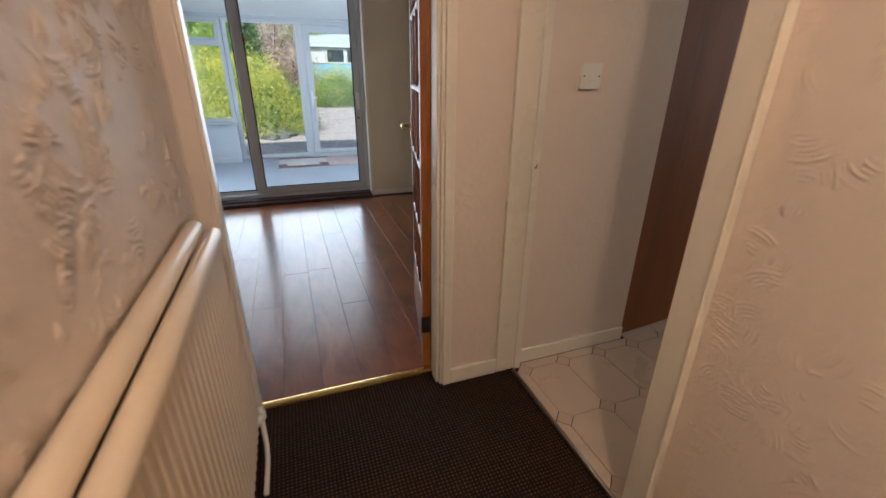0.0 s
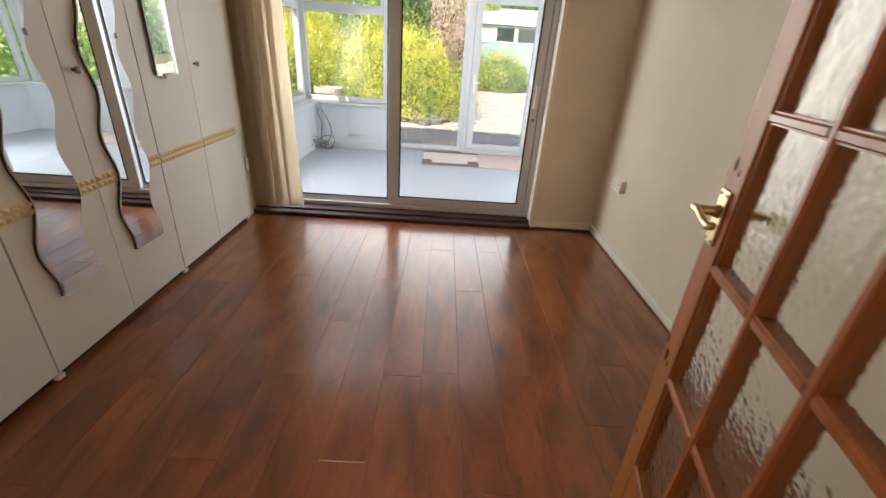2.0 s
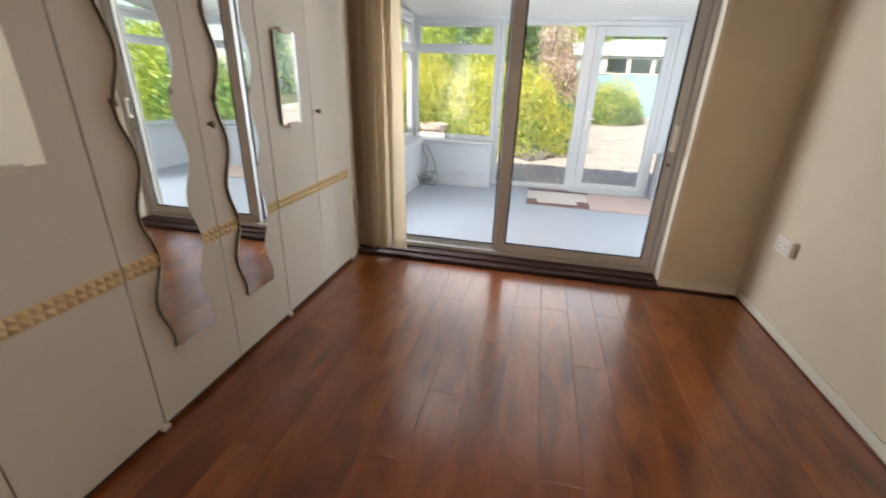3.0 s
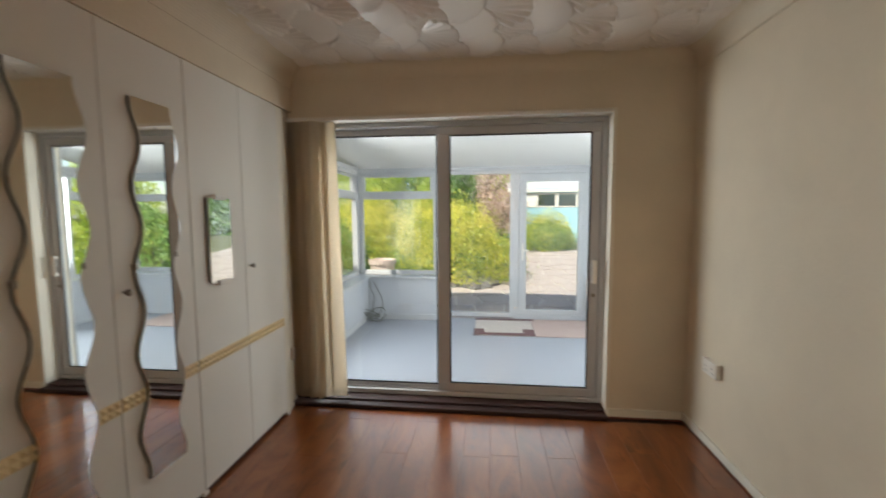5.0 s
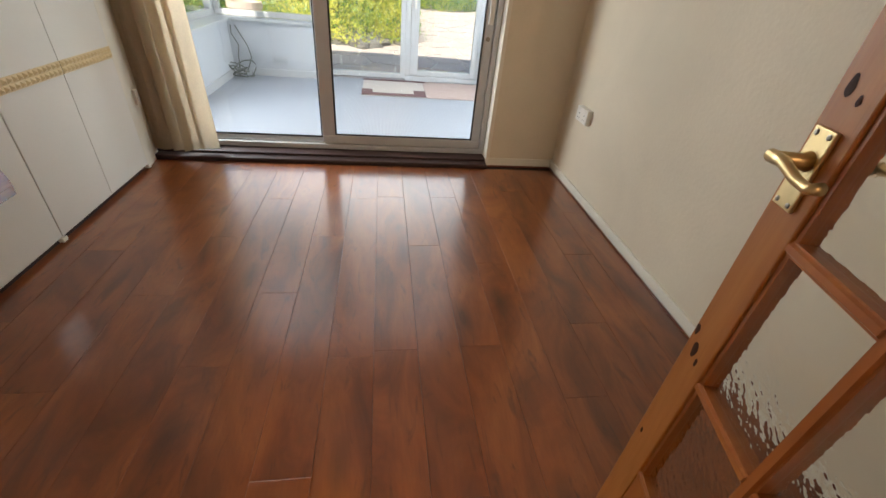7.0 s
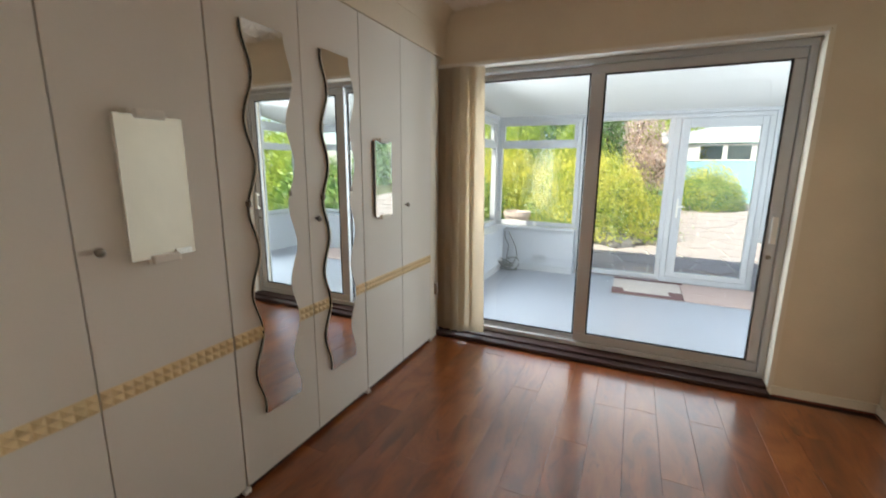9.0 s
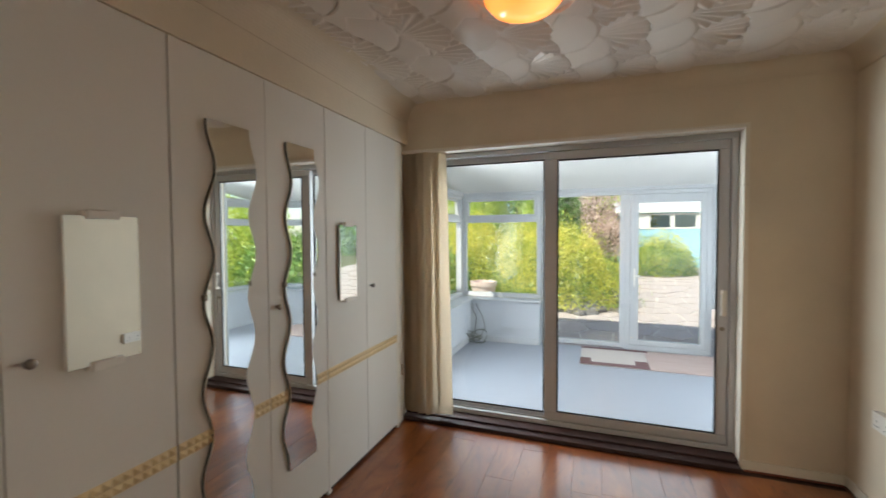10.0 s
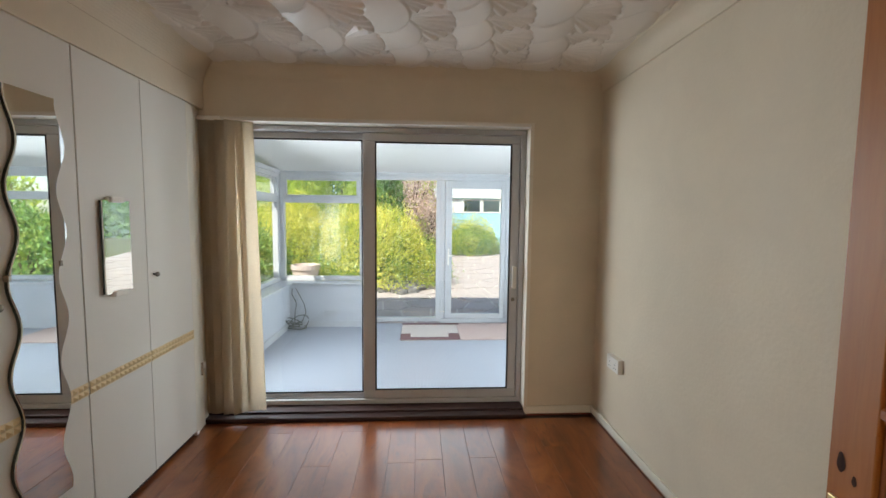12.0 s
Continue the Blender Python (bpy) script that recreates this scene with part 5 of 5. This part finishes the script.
def hedge(name, x0, x1, y, depth, height, n, size, material, seed, label):
    t = thing(name, ((x0 + x1) / 2, y, lie((x0 + x1) / 2, y)), label, "hedge")
    g = np.random.default_rng(seed)
    k = max(2, int((x1 - x0) / 1.1))
    q = []
    for i in range(k):
        cx = x0 + (x1 - x0) * (i + 0.5) / k
        h = height * g.uniform(0.85, 1.15)
        q.append(foliage(n // k, 0.85, depth, h, size, seed + i, inner=0.6) + np.array([cx, y + g.uniform(-0.2, 0.2), lie(cx, y)]))
    ob = new("foliage", leaf_mesh("foliage", np.concatenate(q), material))
    ob.parent, ob.matrix_parent_inverse = t, t.matrix_basis.inverted()
    bm = bmesh.new()
    for i in range(k * 2):
        cx = x0 + (x1 - x0) * (i + 0.5) / (k * 2)
        add_tube(bm, [(cx, y, lie(cx, y) - 0.05), (cx + g.uniform(-0.2, 0.2), y, lie(cx, y) + height * 0.7)], [0.04, 0.012], 6)
    part("stems", bm, M_BARK, t)
    return t


hedge("garden_hedge", -7.5, -2.2, 8.6, 0.8, 2.6, 95000, 0.075, M_HEDGE, 20, "tall bright green boundary hedge")
hedge("garden_hedge", -10.0, 9.0, 15.5, 1.2, 4.4, 34000, 0.30, M_CONIFER, 40, "dark hedge along the far boundary")
hedge("side_hedge", -7.6, -5.6, 6.4, 0.9, 2.3, 9000, 0.12, M_HEDGE, 60, "bright hedge outside the side window")
hedge("side_hedge", 4.6, 8.8, 6.8, 1.0, 2.6, 12000, 0.13, M_HEDGE, 70, "bright hedge beyond the path")
tree("conifer", -2.05, 8.0, 0.25, 0.42, 0.42, 2.9, 7000, 0.09, M_CONIFER, 30, "narrow dark green conifer", inner=0.4)
tree("copper_tree", -1.45, 10.6, 0.9, 1.0, 0.9, 1.9, 3800, 0.10, M_COPPER, 31, "small tree with thin pinkish brown foliage", inner=0.2)
tree("copper_tree", -0.95, 9.6, 0.35, 0.75, 0.6, 1.15, 2400, 0.09, M_COPPER, 33, "low copper-leaved bush with bare twigs", inner=0.2)
tree("green_tree", -0.6, 12.4, 1.2, 1.3, 1.2, 1.9, 5500, 0.13, M_HEDGE, 32, "broad green tree beyond the shed", inner=0.3)

# shed
shed = thing("garden_shed", (0.9, 11.2, lie(0.9, 10.0)), "pale blue boarded shed with white window frames and felt roof", "shed")
SX0, SX1, SY0, SY1, SZ = -0.62, 2.6, 10.2, 12.3, lie(0.9, 10.0) - 0.10
for k in range(12):
    z0 = SZ + k * 0.15
    if z0 + 0.15 < SZ + 1.21 or z0 > SZ + 1.62:
        part("board", boxes((SX0, SX1, SY0 - 0.012 - 0.002 * (k % 2), SY0 + 0.01, z0, z0 + 0.146)), M_SHED, shed)
    part("side_board", boxes((SX0 - 0.012 - 0.002 * (k % 2), SX0 + 0.01, SY0 + 0.011, SY1, z0, z0 + 0.146)), M_SHED, shed)
part("window_band", boxes((SX0, SX0 + 0.08, SY0 - 0.012, SY0 + 0.01, SZ + 1.201, SZ + 1.65), (SX1 - 0.5, SX1, SY0 - 0.012, SY0 + 0.01, SZ + 1.201, SZ + 1.65), (SX0 + 0.081, SX1 - 0.501, SY0 - 0.012, SY0 + 0.01, SZ + 1.05, SZ + 1.20)), M_SHED, shed)
for k in range(4):
    a = SX0 + 0.10 + k * 0.62
    w = part("window", boxes((a, a + 0.05, SY0 - 0.03, SY0 + 0.02, SZ + 1.21, SZ + 1.64), (a + 0.56, a + 0.61, SY0 - 0.03, SY0 + 0.02, SZ + 1.21, SZ + 1.64), (a + 0.051, a + 0.559, SY0 - 0.03, SY0 + 0.02, SZ + 1.21, SZ + 1.25), (a + 0.051, a + 0.559, SY0 - 0.03, SY0 + 0.02, SZ + 1.60, SZ + 1.64)), M_PLASTIC, shed, "white painted window frame")
    if k == 0:
        part("blank_panel", boxes((a + 0.052, a + 0.558, SY0 - 0.008, SY0 - 0.003, SZ + 1.252, SZ + 1.598)), M_PLASTIC, w, "white blank panel")
    else:
        part("pane", boxes((a + 0.052, a + 0.558, SY0 - 0.004, SY0, SZ + 1.252, SZ + 1.598)), M_GLASS, w)
part("back_wall", boxes((SX0 + 0.02, SX1, SY1 - 0.04, SY1, SZ, SZ + 2.05)), M_SHED, shed)
bm = bmesh.new()
q = [(SX0 - 0.15, SY0 - 0.07, SZ + 1.72), (SX1 + 0.15, SY0 - 0.07, SZ + 1.72), (SX1 + 0.15, SY1 + 0.15, SZ + 2.22), (SX0 - 0.15, SY1 + 0.15, SZ + 2.22)]
lo = [bm.verts.new(p) for p in q]
hi = [bm.verts.new((x, y, z + 0.05)) for x, y, z in q]
bm.faces.new(lo[::-1])
bm.faces.new(hi)
for k in range(4):
    bm.faces.new((lo[k], lo[(k + 1) % 4], hi[(k + 1) % 4], hi[k]))
part("roof", bm, M_FELT, shed, "pale grey felt roof")
part("fascia", boxes((SX0 - 0.15, SX1 + 0.15, SY0 - 0.095, SY0 - 0.072, SZ + 1.67, SZ + 1.765)), M_PLASTIC, shed)


def stone(name, x, y, z, sx, sy, sz, seed, material, label, category, group=""):
    bm = bmesh.new()
    bmesh.ops.create_icosphere(bm, subdivisions=2, radius=1)
    off = Vector((seed * 3.1, seed * 1.7, seed * 0.9))
    for v in bm.verts:
        k = 1 + 0.35 * noise.noise(v.co * 1.3 + off) + 0.12 * noise.noise(v.co * 4 + off)
        v.co = Vector((v.co.x * sx * k, v.co.y * sy * k, max(-0.4, v.co.z) * sz * k))
    ob = solid(name, bm, material, label, category, group)
    ob.location = (x, y, z)
    return ob


g = np.random.default_rng(77)
for k in range(17):
    f = k / 16
    x = -2.9 + 1.95 * f
    y = 4.55 + 0.18 * math.sin(f * 5) + 1.1 * max(0, f - 0.72) * 3.2
    stone("rockery_stone", x, y, lie(x, y) + 0.03, g.uniform(0.10, 0.2), g.uniform(0.09, 0.15), g.uniform(0.07, 0.13), k, M_ROCK, "weathered grey rockery stone edging the bed", "stone", "stones round the bed")
stone("boulder", -1.55, 4.75, lie(-1.55, 4.75) + 0.06, 0.42, 0.22, 0.18, 31, M_ROCK, "broad flat grey boulder under the golden shrub", "stone")
stone("boulder", -1.08, 5.3, lie(-1.08, 5.3) + 0.08, 0.40, 0.30, 0.22, 37, M_ROCK, "broad flat grey boulder under the golden shrub", "stone")
pot = bmesh.new()
add_lathe(pot, [(0.17, 0.0), (0.23, 0.50), (0.25, 0.50), (0.25, 0.58), (0.22, 0.58), (0.21, 0.50)], pose(-3.28, 4.6, lie(-3.28, 4.6) - 0.06), 20)
solid("terracotta_pot", pot, paint("terracotta", (0.66, 0.53, 0.47), 0.8, 0.15, 6, 40, 0.4), "large pale terracotta plant pot", "plant pot", smooth=False)

# crazy paving: irregular slabs, each its own stone, over pale mortar
bm = bmesh.new()
pav = lambda x, y: lie(x, y) + 0.010
pxs, pys = [-3.2 + 0.5 * k for k in range(14)], [2.71 + 0.5 * k for k in range(16)]
vs = [[bm.verts.new((x, y, pav(x, y))) for x in pxs] for y in pys]
for a, b in zip(vs, vs[1:]):
    for k in range(len(pxs) - 1):
        bm.faces.new((a[k], a[k + 1], b[k + 1], b[k]))
paving = solid("pavement", bm, M_JOINT, "crazy paving path in pinkish grey stone with pale joints", kind="structure")

g = np.random.default_rng(21)
cells = []
for jy in range(17):
    for jx in range(13):
        cells.append((-3.0 + jx * 0.47 + (jy % 2) * 0.23 + g.uniform(-0.15, 0.15), 2.95 + jy * 0.42 + g.uniform(-0.13, 0.13)))


def clip_cell(c, others, reach):
    """The polygon of points nearer to c than to any other, drawn in a little."""
    poly = [(c[0] - reach, c[1] - reach), (c[0] + reach, c[1] - reach), (c[0] + reach, c[1] + reach), (c[0] - reach, c[1] + reach)]
    for o in others:
        dx, dy = o[0] - c[0], o[1] - c[1]
        d2 = dx * dx + dy * dy
        if d2 < 1e-9 or d2 > (2 * reach) ** 2:
            continue
        d = math.sqrt(d2)
        lim = d / 2 - 0.017
        nx, ny = dx / d, dy / d
        out = []
        for i in range(len(poly)):
            p, q2 = poly[i], poly[(i + 1) % len(poly)]
            sp, sq = (p[0] - c[0]) * nx + (p[1] - c[1]) * ny - lim, (q2[0] - c[0]) * nx + (q2[1] - c[1]) * ny - lim
            if sp <= 0:
                out.append(p)
            if sp * sq < 0:
                k = sp / (sp - sq)
                out.append((p[0] + (q2[0] - p[0]) * k, p[1] + (q2[1] - p[1]) * k))
        poly = out
        if len(poly) < 3:
            return []
    return poly


for c in cells:
    if c[0] < -1.1 and c[1] > 4.4:
        continue
    poly = clip_cell(c, cells, 0.5)
    if len(poly) < 3:
        continue
    bm = bmesh.new()
    zc = pav(*c) + g.uniform(0.004, 0.014)
    top = [bm.verts.new((x - c[0], y - c[1], lie(x, y) - lie(*c))) for x, y in poly]
    low = [bm.verts.new((x - c[0], y - c[1], lie(x, y) - lie(*c) - 0.03)) for x, y in poly]
    bm.faces.new(top)
    for k in range(len(poly)):
        bm.faces.new((low[k], low[(k + 1) % len(poly)], top[(k + 1) % len(poly)], top[k]))
    piece("paving_stone", finish("paving_stone", bm, M_STONE), Matrix.Translation((c[0], c[1], zc + 0.004)), paving)

# grass outside the side window and along the beds
g = np.random.default_rng(5)
n = 9000
gx2, gy2 = g.uniform(-7.0, -3.2, n), g.uniform(2.8, 6.5, n)
p = np.stack([gx2, gy2, np.array([lie(a, b) for a, b in zip(gx2, gy2)])], 1)
a = g.normal(size=(n, 3)) * 0.3 + np.array([0, 0, 1.0])
b = np.cross(a, g.normal(size=(n, 3)))
b /= np.linalg.norm(b, axis=1)[:, None]
s = g.uniform(0.06, 0.14, n)[:, None]
q = np.stack([p - b * 0.006, p + b * 0.006, p + a * s + b * 0.001, p + a * s - b * 0.001], 1).reshape(-1, 3)
tagged(new("grass", leaf_mesh("grass", q, M_GRASS)), "rough green grass beside the conservatory", "grass", kind="stuff")

# ---------- floor planks of the bedroom ----------
floor = solid("floor", boxes((-2.76, -0.010, -2.995, -0.07, -0.015, -0.0125)), M_DARKSILL, "glossy red-brown laminate plank floor", kind="structure")
PW = 0.1603
plank_meshes = {}


def plank_mesh(length, width):
    key = (round(length, 3), round(width, 3))
    if key not in plank_meshes:
        plank_meshes[key] = finish("plank", boxes((-width / 2 + 0.0003, width / 2 - 0.0003, -length / 2 + 0.0003, length / 2 - 0.0003, -0.012, 0.0), bevel=0.0011), M_PLANK)
    return plank_meshes[key]


KNOWN = {0: -0.53, 1: -1.067, 2: -1.757}
g = np.random.default_rng(9)
for k in range(-5, 13):
    xr = min(-0.805 - k * PW, -0.012)
    xl = max(-0.805 - (k + 1) * PW, -2.755)
    if xr - xl < 0.02:
        continue
    cut = KNOWN.get(k, -0.45 - ((k * 0.43) % 1.22) + g.uniform(-0.05, 0.05))
    while cut < -0.07:
        cut += 1.22
    y1 = -0.067
    while y1 > -2.99:
        y0 = cut - 1.22 if y1 == -0.067 else y1 - 1.22
        y0 = max(y0, -2.992)
        if y1 - y0 > 0.01:
            piece("plank", plank_mesh(y1 - y0, xr - xl), Matrix.Translation(((xl + xr) / 2, (y0 + y1) / 2, g.uniform(-0.0003, 0.0002))), floor)
        y1 = y0

# ---------- kitchen floor tiles: elongated octagons with small square insets ----------
TX, TY, CUT = 0.205, 0.305, 0.040


def flat_tile(name, pts, material):
    bm = bmesh.new()
    top = [bm.verts.new((x, y, 0.0)) for x, y in pts]
    low = [bm.verts.new((x * 1.01, y * 1.01, -0.006)) for x, y in pts]
    bm.faces.new(top)
    for k in range(len(pts)):
        bm.faces.new((low[k], low[(k + 1) % len(pts)], top[(k + 1) % len(pts)], top[k]))
    return finish(name, bm, material)


hx, hy, j = TX / 2 - 0.0016, TY / 2 - 0.0016, CUT
octagon = flat_tile("tile", [(-hx + j, -hy), (hx - j, -hy), (hx, -hy + j), (hx, hy - j), (hx - j, hy), (-hx + j, hy), (-hx, hy - j), (-hx, -hy + j)], M_TILE)
inset = flat_tile("inset_tile", [(-j + 0.0022, 0), (0, -j + 0.0022), (j - 0.0022, 0), (0, j - 0.0022)], M_DOT)
for i in range(0, 13):
    for k in range(-6, 5):
        x, y = -0.415 + i * TX, -3.155 - k * TY
        if (y < -3.09 or x > 0.2) and y < -1.6:
            piece("inset_tile", inset, Matrix.Translation((x, y, 0.0)), kitchen_floor)
        xc, yc2 = x + TX / 2, y - TY / 2
        if (yc2 + hy < -3.09 or xc - hx > 0.2) and yc2 + hy < -1.55:
            piece("tile", octagon, Matrix.Translation((xc, yc2, 0.0)), kitchen_floor)


def cut_tile(pts):
    bm = bmesh.new()
    top = [bm.verts.new((x, y, 0.0)) for x, y in pts]
    low = [bm.verts.new((x, y, -0.006)) for x, y in pts]
    bm.faces.new(top)
    for k in range(len(pts)):
        bm.faces.new((low[k], low[(k + 1) % len(pts)], top[(k + 1) % len(pts)], top[k]))
    part("cut_tile", bm, M_TILE, kitchen_floor)


for k in range(0, 4):
    yc2, xe = -3.155 - k * TY - TY / 2, -0.4168
    cut_tile([(xe, yc2 - hy + j), (xe, yc2 + hy - j), (xe - j, yc2 + hy), (-0.461, yc2 + hy), (-0.461, yc2 - hy), (xe - j, yc2 - hy)])
for i in range(3):
    xc, ye = -0.415 + (i + 0.5) * TX, -3.1534
    xr = min(xc + hx, 0.198)
    cut_tile([(xc - hx + j, ye), (min(xc + hx - j, 0.198), ye), (xr, ye + j), (xr, -3.105), (xc - hx, -3.105), (xc - hx, ye + j)])
